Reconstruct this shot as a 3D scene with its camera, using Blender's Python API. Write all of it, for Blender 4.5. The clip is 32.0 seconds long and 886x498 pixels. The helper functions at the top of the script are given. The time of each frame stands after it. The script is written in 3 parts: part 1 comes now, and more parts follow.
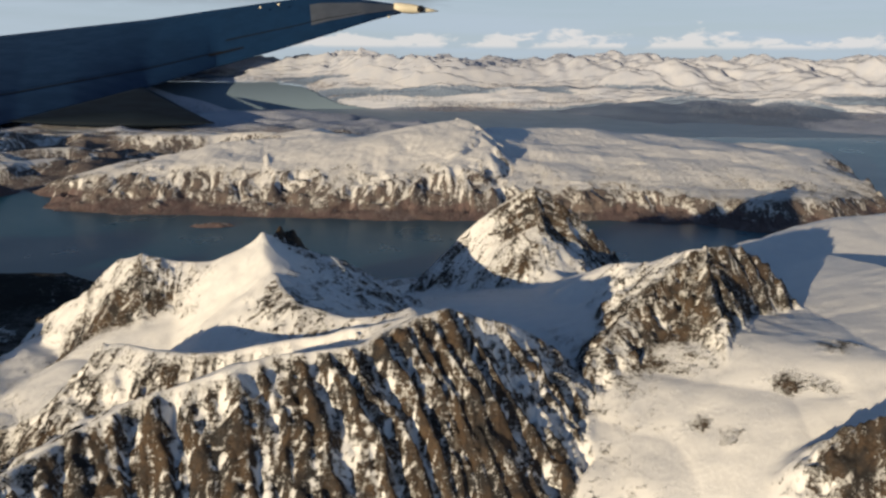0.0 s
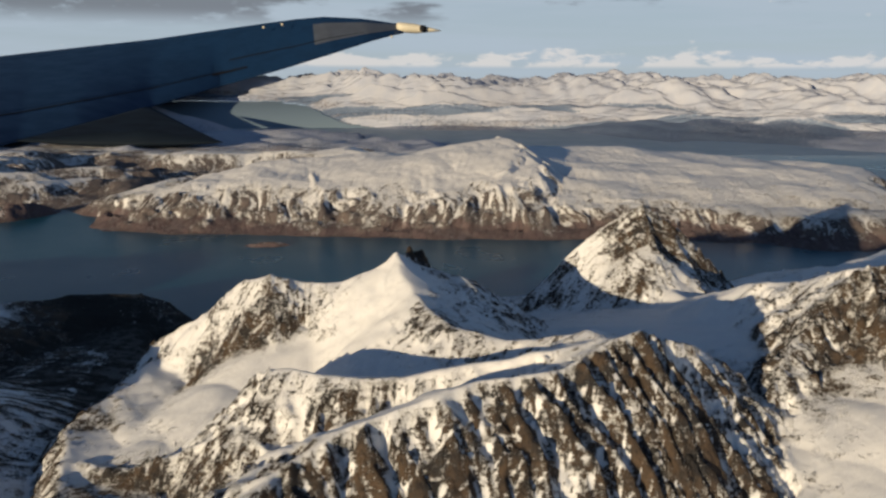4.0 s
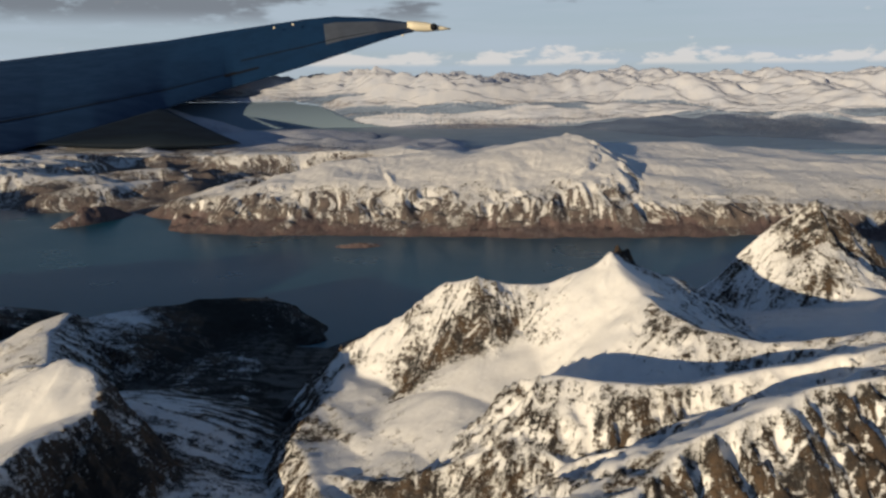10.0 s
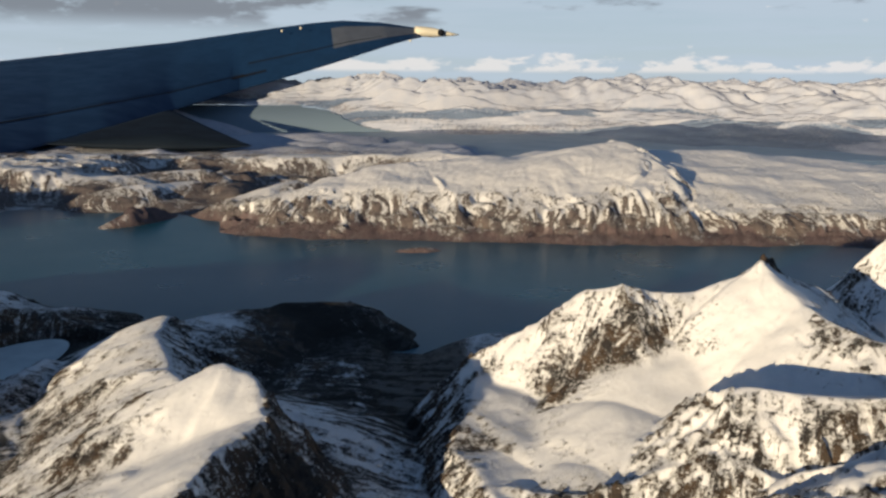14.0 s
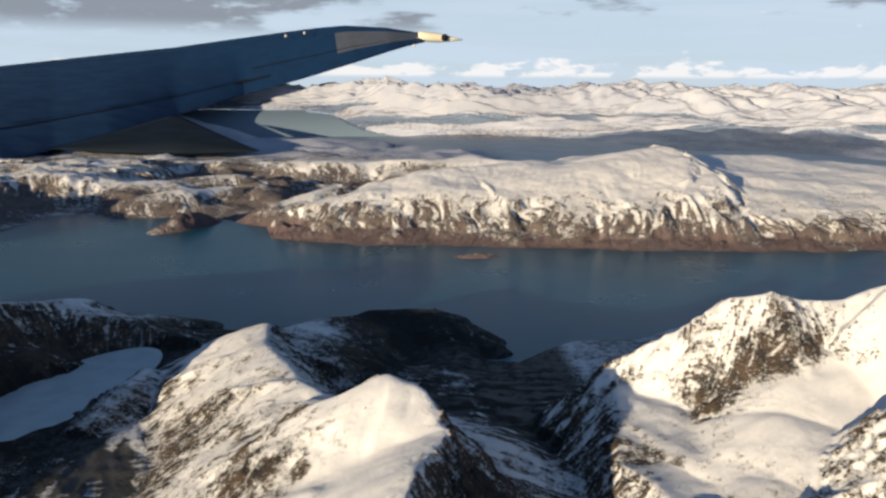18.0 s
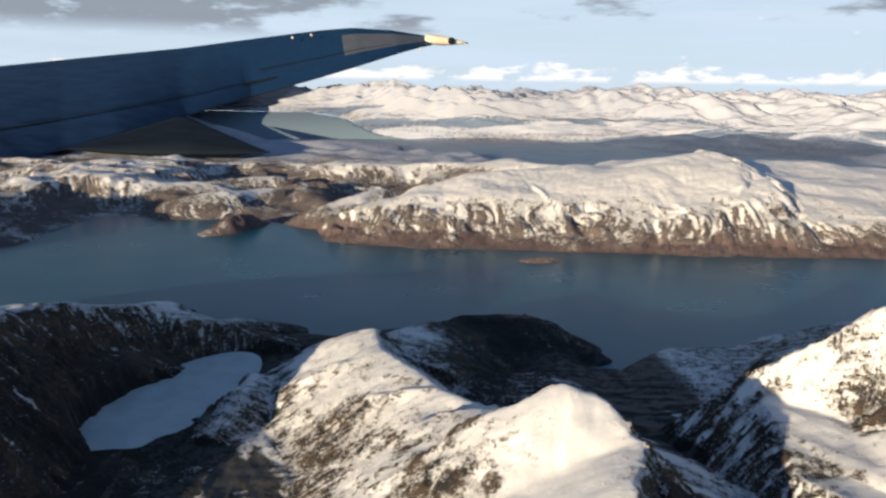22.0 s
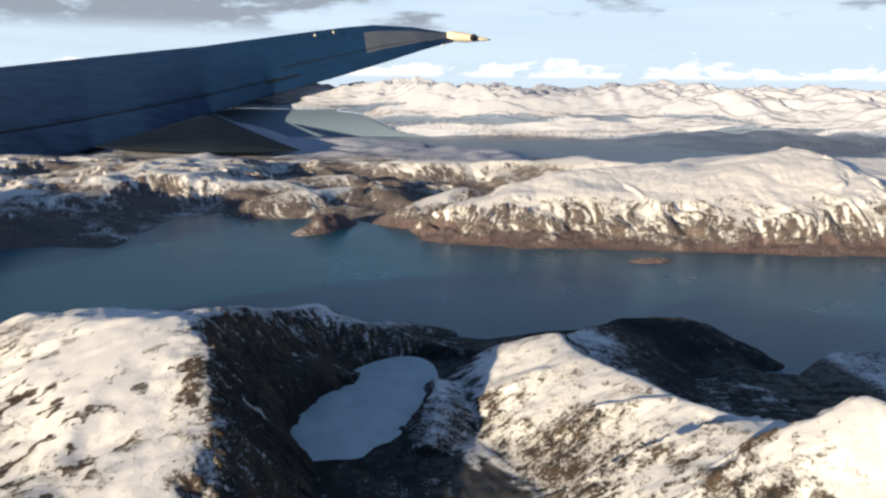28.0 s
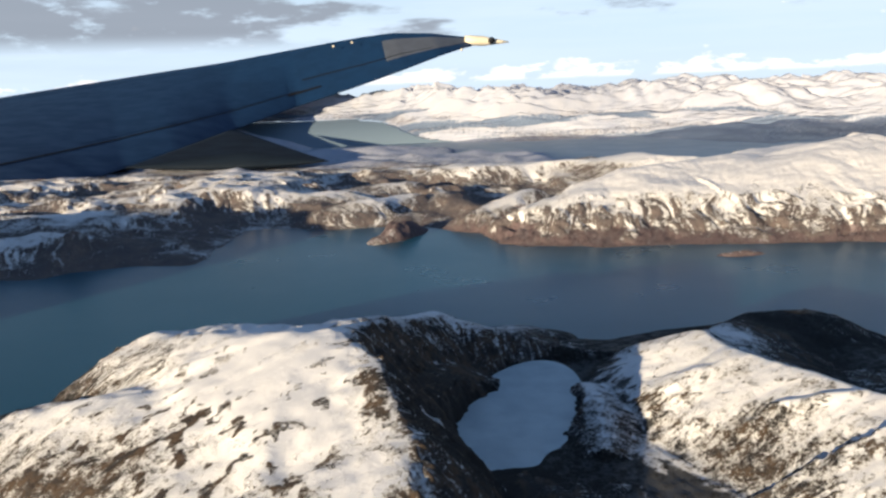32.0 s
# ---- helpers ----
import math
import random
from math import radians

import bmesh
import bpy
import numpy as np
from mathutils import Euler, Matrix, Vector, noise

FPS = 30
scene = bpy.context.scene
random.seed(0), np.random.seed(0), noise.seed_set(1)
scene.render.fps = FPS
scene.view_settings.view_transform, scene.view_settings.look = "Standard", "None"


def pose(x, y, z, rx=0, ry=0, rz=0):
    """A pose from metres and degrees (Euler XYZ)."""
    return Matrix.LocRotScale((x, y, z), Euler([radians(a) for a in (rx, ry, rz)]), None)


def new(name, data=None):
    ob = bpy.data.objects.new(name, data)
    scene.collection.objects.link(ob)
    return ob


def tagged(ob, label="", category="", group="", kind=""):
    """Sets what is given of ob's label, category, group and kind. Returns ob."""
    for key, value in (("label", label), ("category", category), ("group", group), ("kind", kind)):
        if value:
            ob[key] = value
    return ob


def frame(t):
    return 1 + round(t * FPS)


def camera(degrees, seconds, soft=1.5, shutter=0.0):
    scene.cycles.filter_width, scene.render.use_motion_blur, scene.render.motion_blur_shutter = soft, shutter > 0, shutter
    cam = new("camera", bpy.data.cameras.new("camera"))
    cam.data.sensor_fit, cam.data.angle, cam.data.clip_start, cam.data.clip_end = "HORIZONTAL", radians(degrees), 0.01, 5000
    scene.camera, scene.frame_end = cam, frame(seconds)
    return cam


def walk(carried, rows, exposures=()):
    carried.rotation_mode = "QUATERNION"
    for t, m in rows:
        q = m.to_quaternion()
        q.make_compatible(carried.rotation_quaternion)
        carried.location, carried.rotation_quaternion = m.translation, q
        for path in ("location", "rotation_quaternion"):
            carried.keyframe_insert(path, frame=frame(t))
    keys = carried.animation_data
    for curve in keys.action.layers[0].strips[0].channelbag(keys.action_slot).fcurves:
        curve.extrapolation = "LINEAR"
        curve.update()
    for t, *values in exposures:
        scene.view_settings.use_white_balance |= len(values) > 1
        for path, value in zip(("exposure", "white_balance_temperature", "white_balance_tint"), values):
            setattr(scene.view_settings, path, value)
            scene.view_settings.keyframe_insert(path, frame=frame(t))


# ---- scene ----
cam = camera(57.0, 32.0, soft=2.5)
METRES, EYE, TILT, LEAN, TURN = 275.0, 94.5, -13.5, -0.32, 0.0
ROWS = [
    (0.0, 0.0, 0.0, 0.0, 0.0, 0.0, -0.0),
    (0.5, -0.0161, 0.0023, 0.0003, -0.06, -0.02, -0.01),
    (1.0, -0.0313, 0.0046, 0.0003, 0.09, -0.49, 0.24),
    (1.5, -0.0464, 0.0069, 0.0006, 0.02, -0.66, 0.24),
    (2.0, -0.0618, 0.0089, 0.0013, -0.11, -0.18, 0.3),
    (2.5, -0.0777, 0.011, 0.0016, -0.1, 0.41, 0.35),
    (3.0, -0.0917, 0.0122, 0.0006, -0.21, 1.98, 0.42),
    (3.5, -0.1091, 0.0151, 0.0012, -0.33, 1.26, 0.13),
    (5.5, -0.1705, 0.024, 0.0023, -0.4, 1.47, 0.48),
    (6.0, -0.1858, 0.0265, 0.0028, -0.3, 0.85, 0.56),
    (6.5, -0.2006, 0.028, 0.0022, -0.58, 1.85, 0.29),
    (7.0, -0.2157, 0.0303, 0.0022, -0.4, 1.55, 0.64),
    (7.5, -0.2308, 0.0328, 0.0023, -0.36, 0.8, 0.59),
    (8.0, -0.2469, 0.0349, 0.0029, -0.51, 1.4, 0.48),
    (8.5, -0.2617, 0.0371, 0.003, -0.28, 1.5, 0.81),
    (9.0, -0.2777, 0.039, 0.0032, -0.31, 1.05, 0.72),
    (9.5, -0.2934, 0.0415, 0.0037, -0.34, 1.29, 0.67),
    (10.0, -0.3074, 0.0445, 0.0052, -0.23, 1.2, 0.85),
    (10.5, -0.3247, 0.0458, 0.0037, -0.39, 1.34, 0.51),
    (11.0, -0.3397, 0.0486, 0.0052, -0.43, 0.85, 0.43),
    (11.5, -0.3559, 0.0506, 0.0057, -0.4, 0.7, 0.45),
    (12.0, -0.3699, 0.0523, 0.0046, -0.25, 0.61, 0.69),
    (12.5, -0.3859, 0.0548, 0.0059, -0.36, 0.95, 0.4),
    (13.0, -0.4009, 0.0566, 0.0066, -0.38, 1.44, 0.31),
    (13.5, -0.416, 0.0587, 0.006, -0.43, 1.61, 0.2),
    (14.0, -0.4323, 0.0611, 0.0064, -0.5, 1.59, 0.08),
    (14.5, -0.4478, 0.063, 0.0055, -0.45, 1.29, 0.25),
    (16.5, -0.509, 0.071, 0.0084, -0.8, 1.76, -0.04),
    (17.0, -0.5266, 0.074, 0.0089, -0.82, 1.42, -0.04),
    (17.5, -0.5405, 0.0758, 0.0087, -0.77, 1.88, 0.17),
    (18.0, -0.5553, 0.0782, 0.0089, -0.8, 1.93, 0.12),
    (18.5, -0.5718, 0.0808, 0.0096, -0.74, 1.66, 0.24),
    (19.0, -0.5866, 0.083, 0.0092, -0.74, 1.59, 0.17),
    (19.5, -0.6019, 0.0853, 0.009, -0.86, 1.53, -0.01),
    (20.0, -0.618, 0.0877, 0.0105, -0.82, 1.61, 0.11),
    (20.5, -0.6336, 0.0899, 0.0102, -0.79, 1.08, 0.09),
    (21.0, -0.6481, 0.0923, 0.0106, -0.68, 0.98, 0.29),
    (21.5, -0.6645, 0.0949, 0.0114, -0.8, 1.08, -0.06),
    (22.0, -0.6795, 0.0965, 0.0109, -1.02, 2.15, -0.31),
    (22.5, -0.6958, 0.0992, 0.0104, -0.72, 1.53, 0.11),
    (23.0, -0.7113, 0.1012, 0.0107, -0.79, 1.34, -0.06),
    (23.5, -0.7254, 0.1034, 0.0121, -0.77, 1.68, -0.02),
    (24.0, -0.7406, 0.1056, 0.0126, -0.65, 1.45, 0.09),
    (24.5, -0.7571, 0.1077, 0.0124, -0.81, 1.51, -0.16),
    (25.0, -0.772, 0.1101, 0.0127, -0.83, 1.12, -0.25),
    (25.5, -0.7871, 0.1121, 0.014, -0.78, 0.84, -0.23),
    (27.5, -0.85, 0.1206, 0.0152, -0.29, 1.35, 0.05),
    (28.0, -0.8659, 0.1229, 0.0166, -0.31, 1.94, -0.28),
    (28.5, -0.8797, 0.1243, 0.0166, -0.28, 1.98, -0.4),
    (29.0, -0.8959, 0.1265, 0.0171, -0.12, 1.76, -0.02),
    (29.5, -0.911, 0.1285, 0.0173, -0.1, 1.56, -0.2),
    (30.0, -0.9273, 0.1303, 0.017, -0.12, 2.38, -0.25),
    (30.5, -0.9425, 0.1324, 0.0181, 0.03, 1.81, -0.22),
    (31.0, -0.9572, 0.1343, 0.0189, 0.17, 1.58, -0.04),
    (31.5, -0.9742, 0.1358, 0.0185, 0.39, 2.19, 0.61),
    (32.0, -0.9893, 0.137, 0.0174, 1.14, 2.32, 2.24),
]
walk(cam, [(t, pose(0, 0, EYE, TILT, LEAN, TURN) @ pose(METRES * x, METRES * y, METRES * z, 90 + pitch, roll, yaw)) for t, x, y, z, yaw, pitch, roll in ROWS],
     [(0, 0.18, 6460, 11), (5, 0.04, 6470, 11), (10, 0.05, 6490, 11), (13, 0.20, 6470, 11), (19, 0.61, 6380, 12), (24, 0.75, 6350, 12), (32, 0.93, 6320, 12)])

# ---- sky, sun and exposure ----
SUN_ELEV, SUN_AZ = 6.9, 37.2          # degrees; light travels towards +x +y
sun_way = Vector((math.sin(radians(SUN_AZ)) * math.cos(radians(SUN_ELEV)), math.cos(radians(SUN_AZ)) * math.cos(radians(SUN_ELEV)), -math.sin(radians(SUN_ELEV))))
world = bpy.data.worlds.new("sky")
scene.world = world
world.use_nodes = True
wn = world.node_tree
sky = wn.nodes.new("ShaderNodeTexSky")
sky.sky_type, sky.sun_disc = "NISHITA", False
sky.sun_elevation, sky.sun_rotation = radians(SUN_ELEV), radians(SUN_AZ + 180)
sky.altitude, sky.air_density, sky.dust_density, sky.ozone_density = 1800, 1.0, 0.5, 2.6


def sky_math(op, a, b=0.0):
    n = wn.nodes.new("ShaderNodeMath")
    n.operation = op
    for i, v in enumerate((a, b)):
        if isinstance(v, bpy.types.NodeSocket):
            wn.links.new(v, n.inputs[i])
        else:
            n.inputs[i].default_value = v
    return n.outputs[0]


def sky_step(v, lo, hi, to_lo=0.0, to_hi=1.0):
    n = wn.nodes.new("ShaderNodeMapRange")
    n.interpolation_type = "SMOOTHSTEP"
    wn.links.new(v, n.inputs["Value"])
    for key, x in (("From Min", lo), ("From Max", hi), ("To Min", to_lo), ("To Max", to_hi)):
        n.inputs[key].default_value = x
    return n.outputs[0]


def sky_noise(stretch, scale, detail, rough):
    m = wn.nodes.new("ShaderNodeMapping")
    m.inputs["Scale"].default_value = (1.0, 1.0, stretch)
    wn.links.new(way, m.inputs["Vector"])
    n = wn.nodes.new("ShaderNodeTexNoise")
    n.inputs["Scale"].default_value, n.inputs["Detail"].default_value, n.inputs["Roughness"].default_value = scale, detail, rough
    wn.links.new(m.outputs[0], n.inputs["Vector"])
    return n.outputs[0]


def sky_mix(share, under, over):
    n = wn.nodes.new("ShaderNodeMix")
    n.data_type = "RGBA"
    wn.links.new(share, n.inputs[0])
    wn.links.new(under, n.inputs[6])
    if isinstance(over, bpy.types.NodeSocket):
        wn.links.new(over, n.inputs[7])
    else:
        n.inputs[7].default_value = (*over, 1)
    return n.outputs[2]


# haze along the horizon, streaks of high cloud, a low row of cumulus and a broken grey layer above
way = wn.nodes.new("ShaderNodeTexCoord").outputs["Generated"]
split = wn.nodes.new("ShaderNodeSeparateXYZ")
wn.links.new(way, split.inputs[0])
up = split.outputs[2]
streaks = sky_step(sky_noise(14.0, 3.0, 6, 0.6), 0.35, 0.65, 0.84, 1.0)
air = sky_mix(sky_math("MULTIPLY", streaks, sky_step(up, 0.07, 0.26, 1.0, 0.06)), sky.outputs[0], (5.3, 6.35, 7.3))
heaps = sky_math("ADD", sky_noise(3.0, 19.0, 8, 0.6), sky_step(up, 0.012, 0.034, 0.10, -0.16))
heaps = sky_math("MULTIPLY", sky_step(heaps, 0.50, 0.60), sky_step(up, 0.004, 0.010))
air = sky_mix(sky_math("MULTIPLY", heaps, 0.62), air, (10.2, 9.5, 8.8))
bank = sky_math("ADD", sky_noise(4.5, 7.5, 8, 0.58), sky_step(split.outputs[0], -0.45, 0.05, 0.27, -0.04))
layer = sky_math("MULTIPLY", sky_step(bank, 0.52, 0.66), sky_math("MULTIPLY", sky_step(up, 0.046, 0.072), sky_step(up, 0.14, 0.26, 1.0, 0.0)))
puffs = sky_step(sky_noise(3.0, 17.0, 8, 0.6), 0.28, 0.46)
air = sky_mix(sky_math("MULTIPLY", layer, 0.88), air, sky_mix(puffs, air, (2.2, 2.45, 2.8)))
wn.links.new(air, wn.nodes["Background"].inputs[0])
wn.nodes["Background"].inputs[1].default_value = 0.076
sun = new("sun", bpy.data.lights.new("sun", "SUN"))
sun.data.energy, sun.data.angle, sun.data.color = 5.0, radians(0.6), (1.0, 0.80, 0.50)
sun.matrix_world = Matrix.Translation((0, -200, 600)) @ sun_way.to_track_quat("-Z", "Y").to_matrix().to_4x4()


# ---- noise on arrays ----
def gnoise(x, y, seed=0):
    """Gradient noise, about -0.7 to 0.7."""
    xi, yi = np.floor(x), np.floor(y)
    fx, fy = x - xi, y - yi
    ix, iy = xi.astype(np.int64), yi.astype(np.int64)

    def corner(a, b, dx, dy):
        h = ((ix + a) * 374761393 + (iy + b) * 668265263 + seed * 974634777) & 0xFFFFFFFF
        h = ((h ^ (h >> 13)) * 1274126177) & 0xFFFFFFFF
        ang = ((h ^ (h >> 16)) & 1023) * (2 * math.pi / 1024)
        return np.cos(ang) * dx + np.sin(ang) * dy
    u, v = fx * fx * fx * (fx * (fx * 6 - 15) + 10), fy * fy * fy * (fy * (fy * 6 - 15) + 10)
    lo = corner(0, 0, fx, fy) * (1 - u) + corner(1, 0, fx - 1, fy) * u
    hi = corner(0, 1, fx, fy - 1) * (1 - u) + corner(1, 1, fx - 1, fy - 1) * u
    return lo * (1 - v) + hi * v


def fbm(x, y, size, octaves=4, seed=0, gain=0.5):
    total, amp, f = np.zeros_like(x), 1.0, 1.0 / size
    for k in range(octaves):
        total += amp * gnoise(x * f + 17.3 * k, y * f - 9.1 * k, seed + k)
        amp, f = amp * gain, f * 2.03
    return total


def ridged(x, y, size, octaves=3, seed=0):
    total, amp, f = np.zeros_like(x), 1.0, 1.0 / size
    for k in range(octaves):
        total += amp * (1 - 2.6 * np.abs(gnoise(x * f + 5.7 * k, y * f + 3.3 * k, seed + k)))
        amp, f = amp * 0.5, f * 2.1
    return total


def smooth(a, b, v):
    t = np.clip((v - a) / (b - a), 0, 1)
    return t * t * (3 - 2 * t)


def blend(a, b, k):
    """Smooth maximum."""
    h = np.clip(0.5 + 0.5 * (a - b) / k, 0, 1)
    return b * (1 - h) + a * h + k * h * (1 - h)


def along(x, pts):
    return np.interp(x, [p[0] for p in pts], [p[1] for p in pts])


# ---- the lie of the land ----
def crest(X, Y, pts, left, right, soft=1.0, ends=0.9, reach=70.0, trace=None):
    """Height of one mountain ridge: its crest points (x, y, z), the fall per metre to the left and right of its run (steeper further down), and how rounded its top is."""
    best, way_along, gone = np.full_like(X, -1e3), np.zeros_like(X), 0.0
    last = len(pts) - 2
    for i, ((x0, y0, z0), (x1, y1, z1)) in enumerate(zip(pts[:-1], pts[1:])):
        dx, dy = x1 - x0, y1 - y0
        n = math.hypot(dx, dy)
        run = ((X - x0) * dx + (Y - y0) * dy) / (n * n)
        t = np.clip(run, 0, 1)
        px, py = X - (x0 + t * dx), Y - (y0 + t * dy)
        d = np.hypot(px, py)
        side = (dx * py - dy * px) / (n * np.maximum(d, 1e-6))      # 1: left of the run
        fall = right + (left - right) * smooth(-0.7, 0.7, side)
        over = (np.maximum(-run, 0) if i == 0 else 0) + (np.maximum(run - 1, 0) if i == last else 0)
        d = np.sqrt(d * d + soft * soft) - soft
        h = z0 + t * (z1 - z0) - fall * d * (1 + d / reach) - ends * n * over
        turn = np.arctan2(side, 1.0) * np.minimum(d, 14.0) * ((run < 0) | (run > 1))      # streaks fan out round a bend
        way_along = np.where(h > best, gone + t * n + turn, way_along)
        best, gone = np.maximum(best, h), gone + n
    if trace is not None:
        trace.append(way_along)
    return best


def dome(X, Y, x, y, z, rx, ry, turn=0.0, flat=2.0):
    c, s = math.cos(radians(turn)), math.sin(radians(turn))
    u, v = ((X - x) * c + (Y - y) * s) / rx, (-(X - x) * s + (Y - y) * c) / ry
    r = np.hypot(u, v)
    return z * (1 - r ** flat)


COAST = [(-470, 120), (-430, 225), (-405, 262), (-370, 292), (-276, 306), (-228, 309), (-200, 322), (-165, 330), (-141, 326), (-134, 281),
         (-123, 279), (-113, 291), (-101, 302), (-77, 304), (-60, 318), (-20, 338), (40, 352), (90, 362), (200, 372), (700, 380)]


def near_base(X, Y):
    """The coast side on which the aircraft flies: sea level, shore and the valley floors."""
    inland = along(X, COAST) - Y
    inland = np.minimum(inland, (X + 428) * 0.9 + (Y - 225) * 0.3)
    return np.clip(inland * 0.10, -5, 2.0) + np.clip((inland - 20) * 0.03, 0, 6) + np.clip((X + 30) * 0.12, 0, 9) * smooth(10, 120, inland)


# the ridges of the near coast: crest points, fall to the left and right of the run, softness of the top
# the rocky wall with its snow back
WALL = [
    (((-74, 80, 27), (-66, 98, 33), (-58, 112, 37.5), (-49, 120, 41), (-33, 125.5, 44.5), (-14, 131, 46.5), (-4, 138, 49), (2, 141, 50), (12, 145, 45), (19, 146, 38), (25, 147, 29)), 0.46, 0.92, 0.5),
    (((-67, 152, 38), (-58, 148, 38.5), (-40, 144, 40), (-22, 143, 43.5), (-5, 142, 48)), 0.40, 0.62, 0.5),
    (((-5, 142, 48), (-6, 152, 46.5), (-14, 162, 41), (-20, 166, 39.5), (-32, 172, 41), (-40, 184, 44), (-45, 198, 50)), 0.55, 0.32, 0.6),
]
WALL_FOOT = [
    (((-67, 152, 38), (-76, 147, 27), (-92, 148, 20), (-106, 156, 18)), 1.0, 0.60, 0.6),
    (((-106, 214, 23), (-109, 203, 20), (-111, 187, 19.5), (-114, 172, 17.5), (-108, 152, 17.5), (-98, 128, 18), (-96, 100, 16)), 0.03, 0.95, 1.0),
]
# the white twin-topped mountain
WHITE_MOUNTAIN = [
    (((-45, 198, 51), (-50, 199, 46.5), (-58, 201, 43), (-68, 201, 42.5), (-75, 200, 45)), 0.75, 0.66, 0.6),
    (((-75, 200, 45), (-82, 205, 42.5), (-95, 209, 32.5), (-108, 211, 23.5), (-118, 222, 10)), 1.0, 0.75, 0.6),
    (((-45, 198, 51), (-39, 204, 48.5), (-32, 212, 38), (-24, 222, 30), (-14, 236, 16), (-10, 250, 8)), 1.1, 0.85, 0.4),
]
# its long sunlit foot towards the valley mouth
WHITE_FOOT = [(((-70, 191, 34), (-80, 175, 26), (-89, 158, 20.5), (-97, 138, 15)), 0.30, 0.55, 10.0)]
# the dark crag behind its summit
SUMMIT_CRAG = [(((-43, 201.5, 49), (-41.6, 203, 51.6), (-40, 204.6, 49.8), (-38.6, 206, 50.6), (-36.8, 208.5, 46.5), (-34, 212, 41)), 2.2, 2.2, 0.2)]
# the pyramid
PYRAMID = [
    (((28, 253, 54), (18, 249, 44), (10, 250, 38), (2, 256, 28), (-12, 268, 14)), 1.0, 0.70, 0.3),
    (((28, 253, 54), (34, 262, 44), (44, 276, 30), (52, 290, 16)), 0.9, 1.2, 0.3),
    (((28, 253, 54), (29, 244, 43), (31, 234, 34), (34, 222, 33), (39, 210, 38), (44, 200, 43), (52, 186, 48), (57, 174, 53)), 0.60, 0.56, 1.0),
]
# the crags on the other side of the snow valley
CRAGS = [
    (((57, 174, 53), (66, 178, 52.5), (74, 180, 48), (80, 178, 40), (86, 172, 34)), 1.0, 1.5, 0.3),
    (((57, 174, 53), (48, 170, 46), (38, 162, 41), (31, 153, 38), (27, 146, 33)), 0.7, 1.0, 0.3),
    (((57, 174, 53), (57, 165, 48), (56, 155, 41.5), (55, 147, 36.5)), 1.7, 0.9, 0.4),
    (((60, 196, 39), (84, 222, 37), (104, 246, 40), (133, 260, 43.5), (170, 262, 46), (240, 262, 46)), 0.5, 0.10, 6.0),
    (((175, 262, 46), (168, 215, 42), (140, 165, 36), (112, 130, 32), (100, 80, 34)), 0.30, 0.30, 6.0),
]
SNOW_SLOPES = [
    (((28, 130, 22), (44, 136, 30), (62, 138, 35.5), (84, 139, 41), (112, 140, 48)), 0.05, 0.36, 6.0),
    (((53.7, 115.8, 28.0), (58.4, 118.4, 32.5), (62.2, 118.7, 35.5), (65.4, 117.4, 37.5), (70.0, 115.5, 41.0)), 0.9, 0.8, 0.4),
]
# the white dome and its long back
DOME = [
    (((-165, 108, 26), (-158, 128, 30), (-153, 142, 31), (-149, 157, 31), (-158, 170, 31.5), (-166, 178, 27.5)), 0.33, 2.0, 1.2),
    (((-166, 178, 27.5), (-176, 193, 22.5), (-184, 208, 20.5), (-199, 240, 18.8), (-203, 262, 18), (-212, 280, 8)), 0.33, 0.7, 1.5),
    (((-165, 173, 33), (-160.5, 172.5, 35.2), (-154.5, 168.5, 33.5), (-151, 161, 31.5)), 1.8, 0.38, 2.5),
    (((-184, 206, 21), (-199, 211, 17.5), (-206, 211, 13.5), (-213, 208, 4)), 0.75, 0.8, 1.5),
    (((-199, 240, 18), (-210, 238, 16.5), (-218, 236, 11)), 0.5, 0.5, 2.0),
]
DOME_SPURS = [
    (((-203, 262, 15.5), (-190, 284, 12.5), (-175, 304, 10.5), (-162, 309, 9.8), (-152, 311, 8.8), (-144, 310, 6.8), (-135, 300, 3.8), (-126, 286, 1.2)), 0.7, 0.22, 2.0),
    (((-160, 110, 18), (-168, 140, 23.5), (-178, 166, 23), (-176, 186, 25)), 0.35, 0.15, 3.0),
    (((-240, 212, 6), (-237, 232, 8.5), (-237, 256, 6)), 0.45, 0.45, 3.0),
]
# the broad hill beyond the frozen lake
BROAD_HILL = [
    (((-274, 130, 12), (-277, 160, 14), (-282, 184, 24), (-292, 214, 28.5), (-301, 234, 30.5), (-292, 262, 24.5), (-278, 284, 18.5), (-256, 290, 10.5), (-238, 291, 5.5), (-222, 290, 3)), 0.17, 0.85, 1.5),
    (((-301, 234, 30), (-330, 244, 26), (-350, 264, 21), (-371, 287, 15)), 0.35, 0.16, 4.0),
    (((-301, 232, 27), (-345, 226, 18), (-392, 240, 8)), 0.25, 0.2, 6.0),
    (((-292, 130, 13), (-306, 160, 16), (-324, 197, 16)), 0.25, 0.2, 5.0),
]
NEAR_CRESTS = WALL + WALL_FOOT + WHITE_MOUNTAIN + WHITE_FOOT + SUMMIT_CRAG + PYRAMID + CRAGS + SNOW_SLOPES + DOME + DOME_SPURS + BROAD_HILL
# where rock shows more (+) or less (-) than the steepness alone would say: x, y, reach, share
WALL_ROCK = ((-20, 108, 46, 0.04), (-48, 131, 9, -0.55), (-36, 135, 7, -0.5), (-62, 128, 8, -0.4), (-22, 138, 7, -0.5),)
